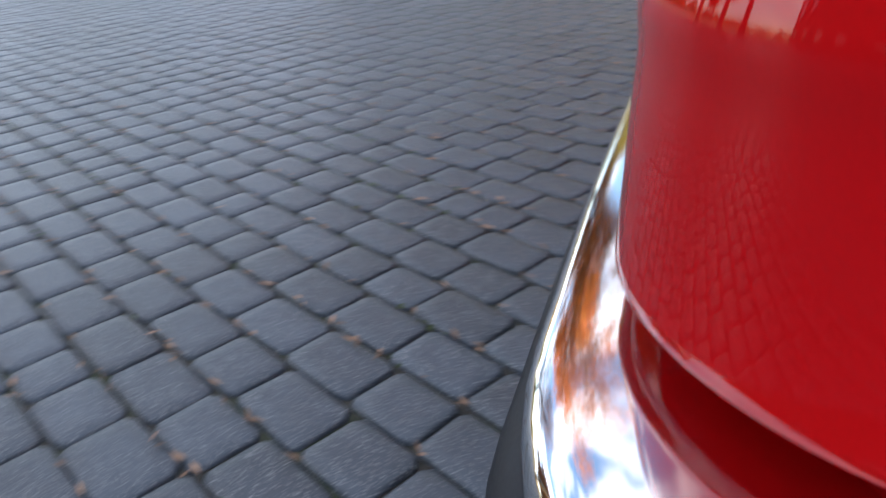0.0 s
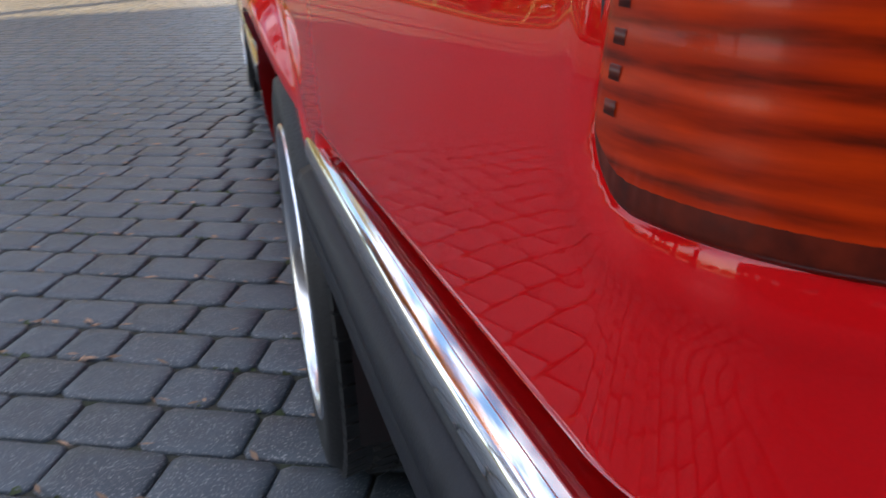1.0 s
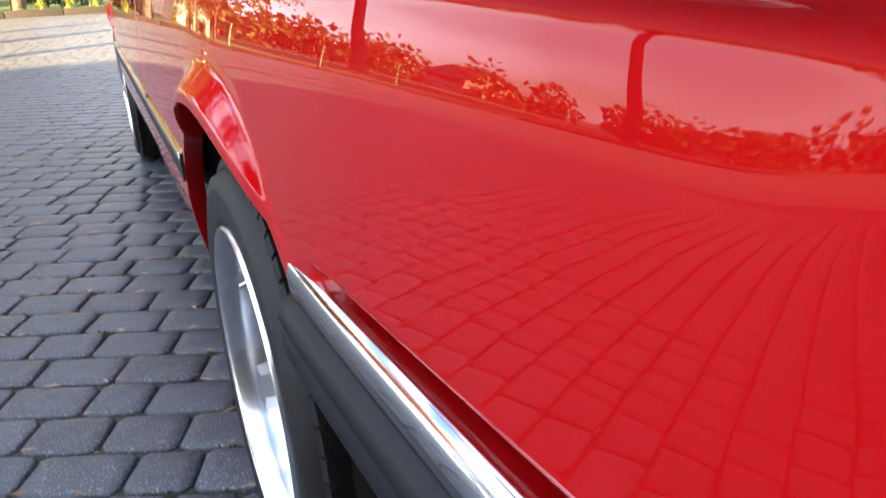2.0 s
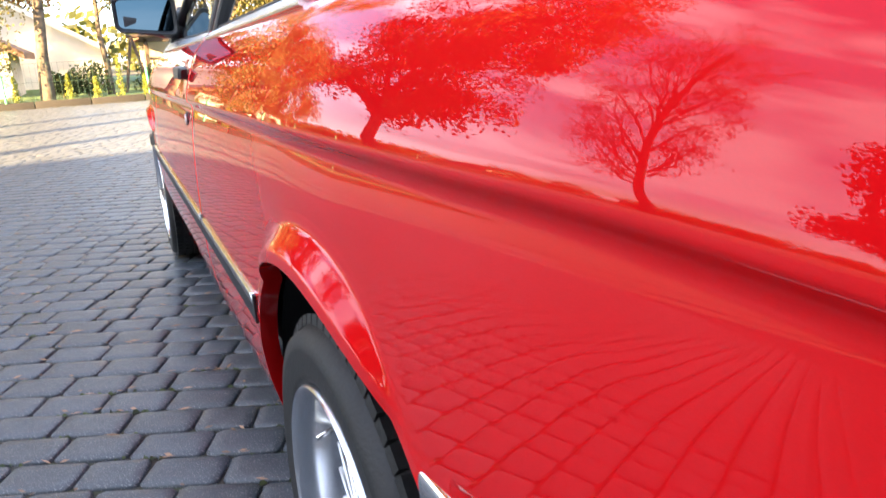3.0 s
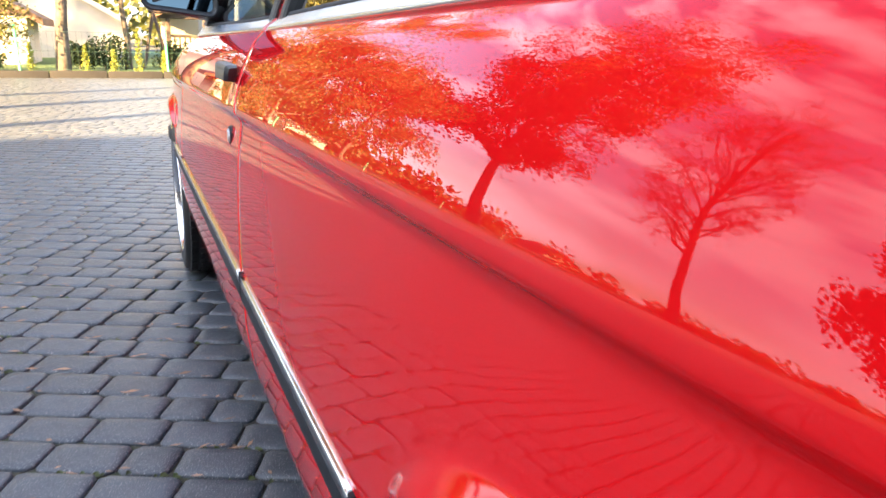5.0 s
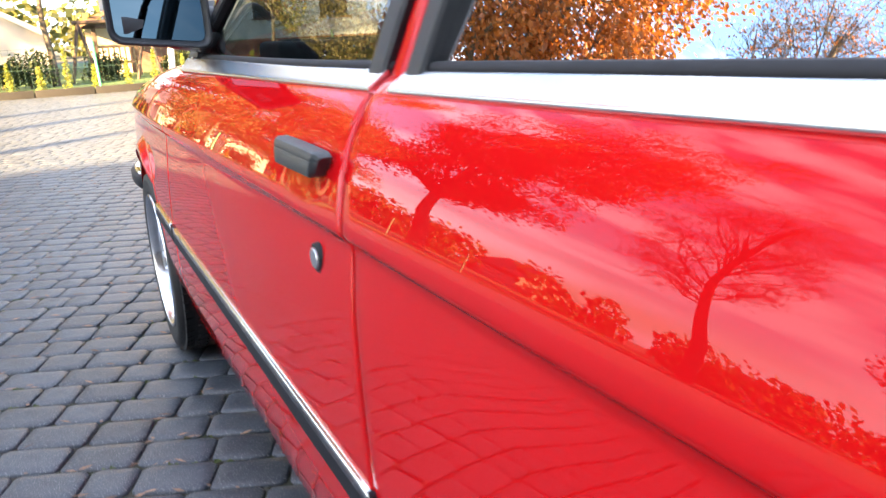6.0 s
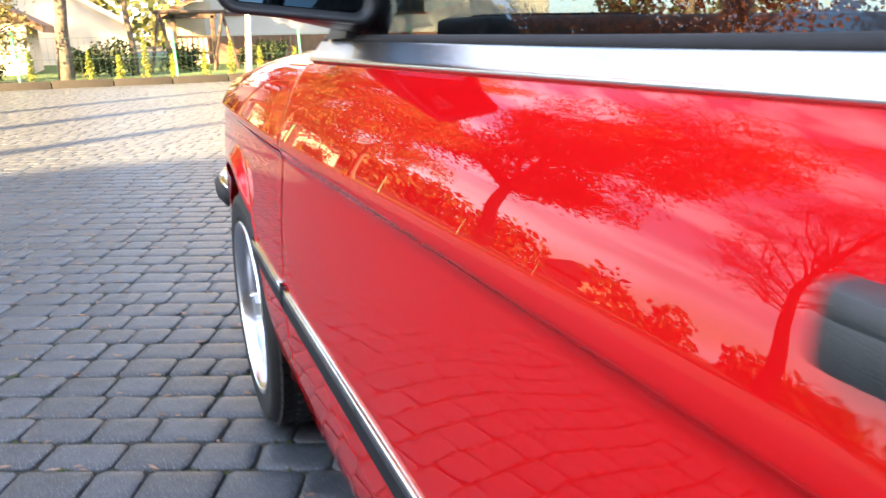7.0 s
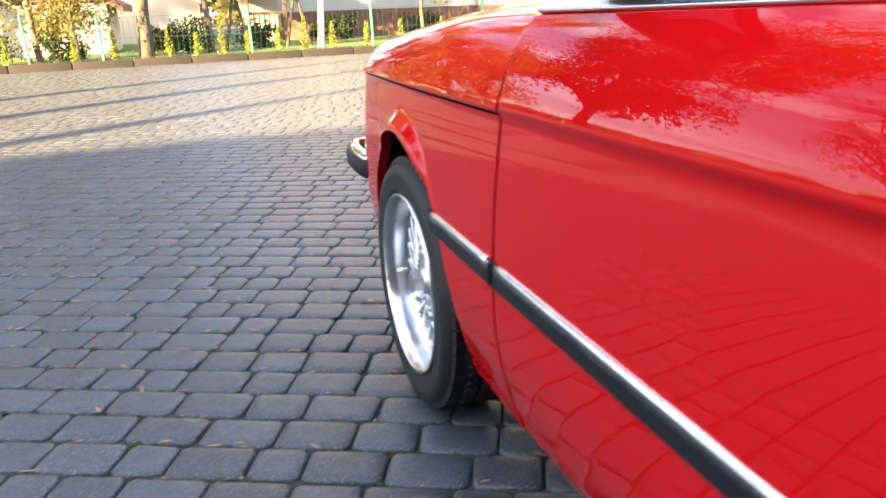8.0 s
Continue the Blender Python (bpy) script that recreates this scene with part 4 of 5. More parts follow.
# door mirror on its black triangle
for k in (0, 1):
    mx = (lambda p: (2 * CENTRE - p[0], p[1], p[2])) if k else (lambda p: p)
    sail = bmesh.new()
    front = [(1.972, 0.869), (1.875, 0.871), (1.875, 0.962), (1.892, 0.975)]
    lo = [sail.verts.new(mx(side_pt(y, z, 0.004))) for y, z in front]
    hi = [sail.verts.new(mx(side_pt(y, z, 0.018))) for y, z in front]
    n = len(front)
    sail.faces.new(hi)
    sail.faces.new(lo[::-1])
    for i in range(n):
        sail.faces.new((lo[i], lo[(i + 1) % n], hi[(i + 1) % n], hi[i]))
    bmesh.ops.recalc_face_normals(sail, faces=sail.faces)
    mirror = car_part("door_mirror", sail, M["plastic"], "black plastic door mirror", smooth=False, parent=doors[k])
    # housing: rounded shell, open towards the rear
    def shell(cx, cz, w, h, y, r=0.022):
        ring = []
        for sx, sz, a0 in ((1, 1, 0), (-1, 1, 90), (-1, -1, 180), (1, -1, 270)):
            for j in range(5):
                a = radians(a0 + 22.5 * j)
                px = cx + sx * (w / 2 - r) + r * math.cos(a)
                drop = 0.10 * (px - cx + w / 2) if sz < 0 else 0.0
                ring.append(mx((px, y, cz + sz * (h / 2 - r) + r * math.sin(a) - drop)))
        return ring
    CX, CZ, W, H, Y = 0.012, 0.956, 0.184, 0.108, 1.82
    rows = [shell(CX, CZ, W - 0.026, H - 0.026, Y + 0.014, 0.014), shell(CX, CZ, W - 0.014, H - 0.014, Y + 0.002, 0.020), shell(CX, CZ, W - 0.004, H - 0.004, Y - 0.002, 0.022), shell(CX, CZ, W, H, Y + 0.006, 0.024),
            shell(CX + 0.002, CZ - 0.001, W - 0.004, H - 0.006, Y + 0.030), shell(CX + 0.010, CZ - 0.002, W - 0.022, H - 0.022, Y + 0.056), shell(CX + 0.022, CZ - 0.003, W - 0.055, H - 0.050, Y + 0.074, 0.018), shell(CX + 0.030, CZ - 0.003, W - 0.11, H - 0.085, Y + 0.080, 0.008)]
    bm = grid(rows, close=True, flip=bool(k))
    bm.verts.ensure_lookup_table()
    bm.faces.new([bm.verts[len(bm.verts) - 20 + i] for i in range(20)])
    car_part("housing", bm, M["plastic"], "rounded black mirror housing", parent=mirror)
    bm = bmesh.new()
    bm.faces.new([bm.verts.new(p) for p in shell(CX, CZ, W - 0.026, H - 0.026, Y + 0.0125, 0.014)])
    bmesh.ops.recalc_face_normals(bm, faces=bm.faces)
    for v in bm.verts:
        v.co.y += 0.05 * (v.co.z - CZ) + 0.002
    car_part("mirror_glass", bm, M["mirror"], "mirror glass reflecting the sky", parent=mirror, smooth=False)
    # arm from the triangle under the housing, lower side sloping
    rows = []
    for f in [i / 12 for i in range(13)]:
        x = 0.128 - 0.180 * f
        low, high = 0.871 + 0.036 * f ** 1.1, 0.966 - 0.010 * f
        y0, y1 = 1.838 - 0.006 * f, 1.955 - 0.080 * f
        ring = []
        for a in [2 * math.pi * j / 24 for j in range(24)]:
            ca, sa = math.cos(a), math.sin(a)
            ca, sa = math.copysign(abs(ca) ** 0.55, ca), math.copysign(abs(sa) ** 0.55, sa)
            ring.append(mx((x, (y0 + y1) / 2 + (y1 - y0) / 2 * ca, (low + high) / 2 + (high - low) / 2 * sa)))
        rows.append(ring)
    bm = grid(rows, close=True, flip=bool(k))
    bm.verts.ensure_lookup_table()
    bm.faces.new([bm.verts[len(bm.verts) - 24 + i] for i in range(24)])
    sharpen(car_part("mirror_arm", bm, M["plastic"], parent=mirror), 50)

# cabin
car_part("dashboard", box((1.30, 0.42, 0.20), (CENTRE, 1.74, 0.752), 0.05, 3), M["cabin"], "dark dashboard top")
for i in range(5):
    car_part("demister_slot", box((0.30, 0.006, 0.004), (0.42, 1.90 - 0.022 * i, 0.853), 0.001), M["grey_plastic"], smooth=False)
for x in (0.47, 1.14):
    car_part("front_seat", box((0.50, 0.14, 0.56), (x, 0.86, 0.68), 0.055, 3, turn=Matrix.Rotation(radians(-14), 4, "X")), M["seat_cloth"], "dark cloth front seat back")
    car_part("head_rest", box((0.26, 0.09, 0.17), (x, 0.775, 1.045), 0.035, 3, turn=Matrix.Rotation(radians(-10), 4, "X")), M["seat_cloth"])
    car_part("seat_cushion", box((0.50, 0.52, 0.16), (x, 1.15, 0.47), 0.05, 3), M["seat_cloth"])
car_part("rear_bench", box((1.22, 0.16, 0.52), (CENTRE, 0.06, 0.66), 0.05, 3, turn=Matrix.Rotation(radians(-18), 4, "X")), M["seat_cloth"], "dark cloth rear bench")
car_part("parcel_shelf", box((1.25, 0.42, 0.02), (CENTRE, -0.20, 0.868), 0.006), M["cabin"])
car_part("cabin_floor", box((1.36, 2.2, 0.04), (CENTRE, 1.0, 0.36), 0.01), M["dark"])
cowl = car_part("dashboard_top", box((1.20, 0.15, 0.05), (CENTRE, 1.82, 0.868), 0.012), M["cabin"], "black dashboard top with vent slats")
for k in range(4):
    car_part("vent_slat", box((0.20, 0.004, 0.004), (0.34, 1.765 + 0.028 * k, 0.894), 0.001, 1), M["plastic"], parent=cowl, smooth=False)
for x in (0.115, 2 * CENTRE - 0.115):
    car_part("door_card", box((0.03, 1.85, 0.46), (x, 1.08, 0.60), 0.01), M["cabin"])
ring = bmesh.new()
rows = []
for i in range(40):
    a = 2 * math.pi * i / 40
    rows.append([(0.19 * math.cos(a) + 0.013 * math.cos(b) * math.cos(a), 0.013 * math.sin(b), 0.19 * math.sin(a) + 0.013 * math.cos(b) * math.sin(a)) for b in [2 * math.pi * j / 10 for j in range(10)]])
rows.append(rows[0])
grid(rows, ring, close=True)
bmesh.ops.transform(ring, matrix=Matrix.Translation((0.47, 1.42, 0.83)) @ Matrix.Rotation(radians(-25), 4, "X"), verts=ring.verts)
wheel_ring = car_part("steering_wheel", ring, M["rubber"], "black steering wheel")
bm = box((0.34, 0.02, 0.035), (0.47, 1.42, 0.83), 0.008, turn=Matrix.Rotation(radians(-25), 4, "X"))
box((0.09, 0.03, 0.10), (0.47, 1.42, 0.82), 0.012, bm=bm, turn=Matrix.Rotation(radians(-25), 4, "X"))
car_part("wheel_spokes", bm, M["rubber"], parent=wheel_ring)


# a sheet of paper behind the windscreen
M["paper"] = material("white_paper", (0.75, 0.75, 0.72), rough=0.8, vary=0.05, scale=30)
sheet = thing("paper_sheet", "white paper sheet stuck inside the windscreen", "paper", (0.485, 1.766, 1.033))
part("sheet", box((0.15, 0.0012, 0.13), bevel=0.0003, segments=1, turn=Matrix.Rotation(radians(54), 4, "X")), M["paper"], sheet, smooth=False)


# ---- surroundings ----
M["bark"] = material("grey_brown_bark", (0.080, 0.065, 0.047), rough=0.95, vary=0.6, scale=11, bump=1.0, bump_scale=30, stain=0.6, stain_color=(0.026, 0.020, 0.014))
M["birch"] = material("white_birch_bark", (0.62, 0.59, 0.54), rough=0.85, vary=0.2, scale=6, stain=0.8, stain_color=(0.05, 0.045, 0.04))


def leaf_material(name, color, island=0.45):
    m = material(name, color, rough=0.6, vary=0.1, scale=2.0, island=island)
    n, l = m.node_tree.nodes, m.node_tree.links
    b = n["Principled BSDF"]
    t = n.new("ShaderNodeBsdfTranslucent")
    mix = n.new("ShaderNodeMixShader")
    mix.inputs["Fac"].default_value = 0.45
    for link in list(l):
        if link.to_socket == b.inputs["Base Color"]:
            l.new(link.from_socket, t.inputs["Color"])
    l.new(b.outputs[0], mix.inputs[1])
    l.new(t.outputs[0], mix.inputs[2])
    l.new(mix.outputs[0], n["Material Output"].inputs["Surface"])
    return m


M["leaf_gold"] = leaf_material("yellow_autumn_leaves", (0.125, 0.116, 0.029))
M["leaf_orange"] = leaf_material("orange_autumn_leaves", (0.26, 0.088, 0.016))
M["leaf_olive"] = leaf_material("olive_leaves", (0.100, 0.104, 0.025))
M["leaf_green"] = leaf_material("dark_green_leaves", (0.030, 0.050, 0.017))
M["thuja"] = leaf_material("yellow_green_conifer", (0.19, 0.215, 0.03))
M["white_wall"] = material("white_render", (0.47, 0.455, 0.43), rough=0.9, vary=0.06, scale=2, bump=0.3, stain=0.12, stain_color=(0.5, 0.47, 0.42))
M["grey_wall"] = material("pale_grey_render", (0.62, 0.62, 0.60), rough=0.9, vary=0.06, scale=2, bump=0.3)
M["beige_wall"] = material("beige_render", (0.42, 0.36, 0.28), rough=0.9, vary=0.1, scale=2)
M["plinth"] = material("brown_plinth", (0.16, 0.075, 0.052), rough=0.85, vary=0.2, scale=6, bump=0.4)
M["tiles"] = material("brown_roof_tiles", (0.13, 0.075, 0.05), rough=0.8, vary=0.3, scale=5, bump=0.5)
M["timber"] = material("dark_stained_timber", (0.075, 0.05, 0.035), rough=0.8, vary=0.3, scale=8, bump=0.3)
M["green_metal"] = material("green_painted_metal", (0.04, 0.27, 0.13), rough=0.5, vary=0.1, scale=20)
M["wire"] = material("green_wire", (0.03, 0.07, 0.045), rough=0.6, vary=0.1, scale=20)
M["pane"] = material("dark_window_pane", (0.03, 0.035, 0.04), rough=0.05, spec=0.8)


def leaf_cloud(centres, count, spread, size, rng, droop=0.0):
    """Many small leaves round the centres, as one mesh."""
    v, f = [], []
    for k in range(count):
        c, r = rng.choice(centres)
        d = Vector((rng.gauss(0, 1), rng.gauss(0, 1), rng.gauss(0, 1)))
        d = d.normalized() * (rng.random() ** 0.5) * r * spread
        d.z -= droop * rng.random() * r
        p = c + d
        s = size * rng.uniform(0.6, 1.3)
        a = Vector((rng.uniform(-1, 1), rng.uniform(-1, 1), rng.uniform(-1, 1))).normalized()
        u = a.orthogonal().normalized()
        w = a.cross(u)
        i = len(v)
        v += [p - u * s * 0.5, p + w * s * 0.32, p + u * s * 0.55, p - w * s * 0.32]
        f.append((i, i + 1, i + 2, i + 3))
    me = bpy.data.meshes.new("crown")
    me.from_pydata([tuple(q) for q in v], [], f)
    return me


def tree(name, at, height, crown_low, crown_r, trunk_r, leaves, leaf_size, leaf_mat, label, seed, lean=(0, 0), bark="bark", limbs=9, twigs=3, leaf_spread=1.0, droop=0.0, narrow=1.0, group="", rise=(0.35, 0.9), limb=0.42):
    rng = random.Random(seed)
    ob = thing(name, label, "tree", at, group)
    bm = bmesh.new()
    top = Vector((lean[0], lean[1], height * 0.82))
    n = 8
    stem = [Vector((0, 0, -0.05)).lerp(top, k / n) + Vector((rng.uniform(-1, 1), rng.uniform(-1, 1), 0)) * (0.02 * height * 0.35 * (0 < k)) for k in range(n + 1)]
    for k in range(n):
        tube(stem[k], stem[k + 1], trunk_r * (1 - 0.85 * k / n) * (1.25 if k == 0 else 1.0), trunk_r * (1 - 0.85 * (k + 1) / n), 9, bm)
    ends = []
    for i in range(limbs):
        f = crown_low / height + (0.98 - crown_low / height) * (i + rng.random() * 0.7) / limbs
        f = min(f, 0.97)
        j = min(int(f / 0.82 * n), n - 1) if f < 0.82 else n - 1
        base = stem[j].lerp(stem[j + 1], rng.random())
        a = i * 2.4 + rng.uniform(-0.5, 0.5)
        shape = math.sin(math.pi * min(0.15 + 0.8 * (f - crown_low / height) / (1 - crown_low / height), 0.93)) ** 0.7
        length = crown_r * shape * rng.uniform(0.75, 1.1)
        tip = base + Vector((math.cos(a) * length * narrow, math.sin(a) * length * narrow, length * rng.uniform(*rise)))
        mid = base.lerp(tip, 0.5) + Vector((0, 0, length * rng.uniform(-0.05, 0.12)))
        r = max(trunk_r * limb * (1 - 0.6 * f), 0.012)
        tube(base, mid, r, r * 0.65, 6, bm)
        tube(mid, tip, r * 0.65, r * 0.25, 6, bm)
        ends.append((tip, length * 0.36))
        for t in range(twigs):
            b0 = base.lerp(tip, rng.uniform(0.35, 0.95))
            d = Vector((rng.uniform(-1, 1), rng.uniform(-1, 1), rng.uniform(-0.2, 1.1))).normalized() * length * rng.uniform(0.25, 0.5)
            tube(b0, b0 + d, r * 0.32, r * 0.10, 5, bm)
            ends.append((b0 + d, length * 0.30))
            if limb < 0.3:
                for q in range(6):
                    e0 = b0 + d * rng.uniform(0.3, 0.95)
                    d2 = Vector((rng.uniform(-1, 1), rng.uniform(-1, 1), rng.uniform(-0.1, 1))).normalized() * length * rng.uniform(0.12, 0.28)
                    tube(e0, e0 + d2, r * 0.13, r * 0.05, 4, bm)
    trunk = part("trunk", bm, M[bark], ob)
    if leaves:
        me = leaf_cloud(ends, leaves, leaf_spread, leaf_size, rng, droop)
        me.materials.append(M[leaf_mat])
        crown = new("crown", me)
        crown.parent = ob
    return ob


def big_tree(name, at, height, centre, radii, fork, trunk_r, leaves, leaf_size, leaf_mat, label, seed, limbs=11, twigs=6, levels=3, droop=0.3, cluster=0.16, branch_r=0.45):
    """A grown tree: limbs run from the trunk to an egg-shaped crown and divide again and again."""
    rng = random.Random(seed)
    ob = thing(name, label, "tree", at)
    v, f, ends = [], [], []

    def tube_along(points, r0, r1, sides):
        first = len(v)
        for k, p in enumerate(points):
            d = (points[min(k + 1, len(points) - 1)] - points[max(k - 1, 0)]).normalized()
            a = d.orthogonal().normalized()
            b = d.cross(a)
            r = r0 + (r1 - r0) * k / (len(points) - 1)
            v.extend(tuple(p + (a * math.cos(2 * math.pi * i / sides) + b * math.sin(2 * math.pi * i / sides)) * r) for i in range(sides))
        for k in range(len(points) - 1):
            for i in range(sides):
                j = (i + 1) % sides
                f.append((first + k * sides + i, first + k * sides + j, first + (k + 1) * sides + j, first + (k + 1) * sides + i))

    def branch(p, q, r, level):
        run = (q - p).length
        steps = 5 if level < 2 else 3
        bend = Vector((rng.uniform(-1, 1), rng.uniform(-1, 1), rng.uniform(-0.2, 1.0))) * run * 0.13
        pts = [p.lerp(q, k / steps) + bend * math.sin(math.pi * k / steps) + Vector((rng.uniform(-1, 1), rng.uniform(-1, 1), rng.uniform(-1, 1))) * run * 0.025 * (0 < k < steps) for k in range(steps + 1)]
        tube_along(pts, r, max(r * 0.35, 0.010), max(7 - level, 3))
        if level >= min(2, levels - 1):
            ends.append((pts[-1], run * 0.45 + height * cluster * 0.25))
        if level >= levels:
            return
        way = (q - p).normalized()
        for c in range(twigs):
            g = 0.30 + 0.70 * (c + rng.random()) / twigs
            k = min(int(g * steps), steps - 1)
            start = pts[k].lerp(pts[k + 1], g * steps - k)
            out = Vector((rng.uniform(-1, 1), rng.uniform(-1, 1), rng.uniform(-0.7, 1.0))).normalized()
            d = (way * 0.75 + out).normalized()
            branch(start, start + d * run * rng.uniform(0.30, 0.50), r * (1 - 0.6 * g) * 0.55, level + 1)

    mid = Vector((centre[0], centre[1], centre[2]))
    stem = [Vector((0, 0, -0.1)), Vector((0.1, 0.0, fork * 0.5)), Vector((mid.x * 0.25, mid.y * 0.25, fork)), mid.lerp(Vector((mid.x * 0.3, mid.y * 0.3, fork)), 0.5), mid + Vector((0, 0, radii[2] * 0.55))]
    tube_along(stem, trunk_r, trunk_r * 0.30, 10)
    for i in range(limbs):
        g = (i + 0.5) / limbs
        a = i * 2.399 + rng.uniform(-0.3, 0.3)
        z = -0.85 + 1.78 * g
        w = math.sqrt(max(1 - min(z, 1) ** 2, 0.02))
        q = mid + Vector((math.cos(a) * w * radii[0], math.sin(a) * w * radii[1], min(z, 1) * radii[2])) * rng.uniform(0.72, 0.92)
        pz = fork + max(q.z - fork, 0.0) * 0.55
        p = stem[2].lerp(stem[3], (pz - fork) / (stem[3].z - fork)) if pz < stem[3].z else stem[3].lerp(stem[4], min((pz - stem[3].z) / (stem[4].z - stem[3].z), 1.0))
        branch(p, q, trunk_r * branch_r * (1 - 0.45 * g), 1)
    me = bpy.data.meshes.new("trunk")
    me.from_pydata(v, [], f)
    me.materials.append(M["bark"])
    me.polygons.foreach_set("use_smooth", [True] * len(me.polygons))
    new("trunk", me).parent = ob
    if leaves:
        me = leaf_cloud(ends, leaves, 1.0, leaf_size, rng, droop)
        me.materials.append(M[leaf_mat])
        new("crown", me).parent = ob
    return ob


# trees beyond the kerb, seen straight ahead
tree("tree", (-1.21, 16.3, 0.06), 9.0, 1.9, 2.6, 0.125, 24000, 0.085, "leaf_gold", "tall tree with grey-brown trunk and yellow autumn leaves", 3, lean=(0.5, 0.3), limbs=14, droop=0.9, leaf_spread=1.25)
tree("tree", (-3.1, 16.8, 0.06), 5.8, 0.5, 1.6, 0.06, 15000, 0.075, "leaf_gold", "young weeping tree with yellow-green leaves", 8, limbs=16, droop=1.6, leaf_spread=1.4)
tree("tree", (-2.35, 16.2, 0.06), 4.0, 0.5, 0.95, 0.045, 5500, 0.06, "leaf_gold", "young weeping tree with yellow-green leaves", 9, limbs=12, droop=1.5, leaf_spread=1.3)
tree("tree", (0.0, 17.6, 0.06), 6.5, 1.5, 1.2, 0.07, 9000, 0.065, "leaf_gold", "slender tree with sparse yellow leaves", 12, limbs=12, droop=1.0, leaf_spread=1.3)
tree("birch", (2.1, 16.3, 0.06), 8.5, 3.4, 1.8, 0.062, 9000, 0.06, "leaf_gold", "slim birch with white trunk", 15, lean=(0.25, 0), bark="birch", limbs=12, droop=1.0)
tree("tree", (-5.6, 18.5, 0.06), 5.8, 1.0, 2.0, 0.10, 15000, 0.095, "leaf_olive", "tree with olive and yellow leaves", 17, limbs=16, droop=0.8, leaf_spread=1.2)
tree("tree", (4.6, 17.4, 0.06), 3.6, 0.9, 1.1, 0.05, 5000, 0.07, "leaf_gold", "small garden tree with yellow leaves", 21, limbs=12, droop=0.6)
# trees to the side, seen in the car's paint
big_tree("maple_tree", (-15.0, 27.4, 0.0), 29.0, (1.6, 0.8, 15.4), (6.0, 6.0, 13.2), 2.6, 0.50, 50000, 0.27, "leaf_orange", "large spreading tree with orange autumn leaves", 31, limbs=24, twigs=6, cluster=0.09)
big_tree("maple_tree", (-6.6, 33.0, 0.0), 9.6, (0.2, 0.0, 5.6), (5.2, 4.8, 4.6), 1.3, 0.28, 40000, 0.20, "leaf_orange", "broad tree with yellow and orange leaves", 37, limbs=15, twigs=5)
big_tree("bare_tree", (-22.6, 18.0, 0.0), 22.0, (2.4, 0.9, 13.0), (3.8, 3.8, 9.2), 4.2, 0.40, 9000, 0.12, "leaf_orange", "large nearly bare tree with forked limbs", 41, limbs=22, twigs=8, levels=4, branch_r=0.23)
big_tree("maple_tree", (-38.6, 10.2, 0.0), 22.5, (0.0, 0.0, 12.2), (7.2, 7.2, 10.2), 2.6, 0.45, 60000, 0.44, "leaf_orange", "broad tree with dense orange leaves", 43, limbs=16, twigs=6)
# unseen slim trees behind, added to cast long shadows across the sunlit yard
tree("tree", (-12.6, 4.2, 0.0), 10.5, 8.0, 0.7, 0.24, 160, 0.12, "leaf_olive", "slim tree added out of view to cast a shadow streak", 51, limbs=8)
tree("tree", (-13.1, 1.9, 0.0), 10.5, 8.0, 0.7, 0.28, 160, 0.12, "leaf_olive", "slim tree added out of view to cast a shadow streak", 53, limbs=8)
tree("tree", (-12.9, 0.0, 0.0), 9.5, 7.6, 0.7, 0.28, 160, 0.12, "leaf_olive", "slim tree added out of view to cast a shadow streak", 57, limbs=8)
# trees on the other side of the car, added to darken the view through its glass
tree("tree", (9.5, 12.0, 0.0), 5.5, 0.2, 2.5, 0.10, 20000, 0.14, "leaf_green", "broad dense dark green tree, added as a dark backdrop for the windows", 61, limbs=18, leaf_spread=1.3)
tree("tree", (12.6, 12.0, 0.0), 4.6, 0.2, 2.4, 0.08, 18000, 0.14, "leaf_green", "dense low dark green tree, added as a dark backdrop for the windows", 67, limbs=14)
tree("tree", (19.0, 13.0, 0.0), 8.0, 0.3, 3.2, 0.14, 16000, 0.18, "leaf_green", "tall dark green tree, added as a dark backdrop for the windows", 63, limbs=18, leaf_spread=1.2)

# low wooded skyline far off
rng = random.Random(77)
centres = []
for k in range(190):
    a = radians(rng.uniform(-35, 100))
    d = rng.uniform(48, 75)
    centres.append((Vector((-d * math.cos(a), d * math.sin(a), rng.uniform(0.2, 2.2))), rng.uniform(1.6, 3.2)))
me = leaf_cloud(centres, 26000, 1.0, 0.7, rng)
me.materials.append(M["leaf_olive"])
tagged(new("far_woods", me), "low line of autumn woods on the horizon", "woods", kind="stuff")


# ---- houses ----
def window_unit(parent, at, w, h, depth=0.10):
    """A window in a wall that faces -y."""
    x, y, z = at
    fr = bmesh.new()
    for bx, bz, sx, sz in ((0, h / 2 - 0.03, w, 0.06), (0, -h / 2 + 0.03, w, 0.06), (-w / 2 + 0.03, 0, 0.06, h - 0.12), (w / 2 - 0.03, 0, 0.06, h - 0.12), (0, 0, 0.05, h - 0.12)):
        box((sx, 0.06, sz), (x + bx, y, z + bz), 0.006, 1, bm=fr)
    win = part("window", fr, M["timber"], parent, "dark-framed window", smooth=False)
    part("pane", box((w - 0.1, 0.01, h - 0.1), (x, y + 0.012, z)), M["pane"], win, smooth=False)
    part("sill", box((w + 0.12, 0.14, 0.04), (x, y - 0.07, z - h / 2 - 0.02), 0.008, 1), M["plinth"], win, smooth=False)
    return win


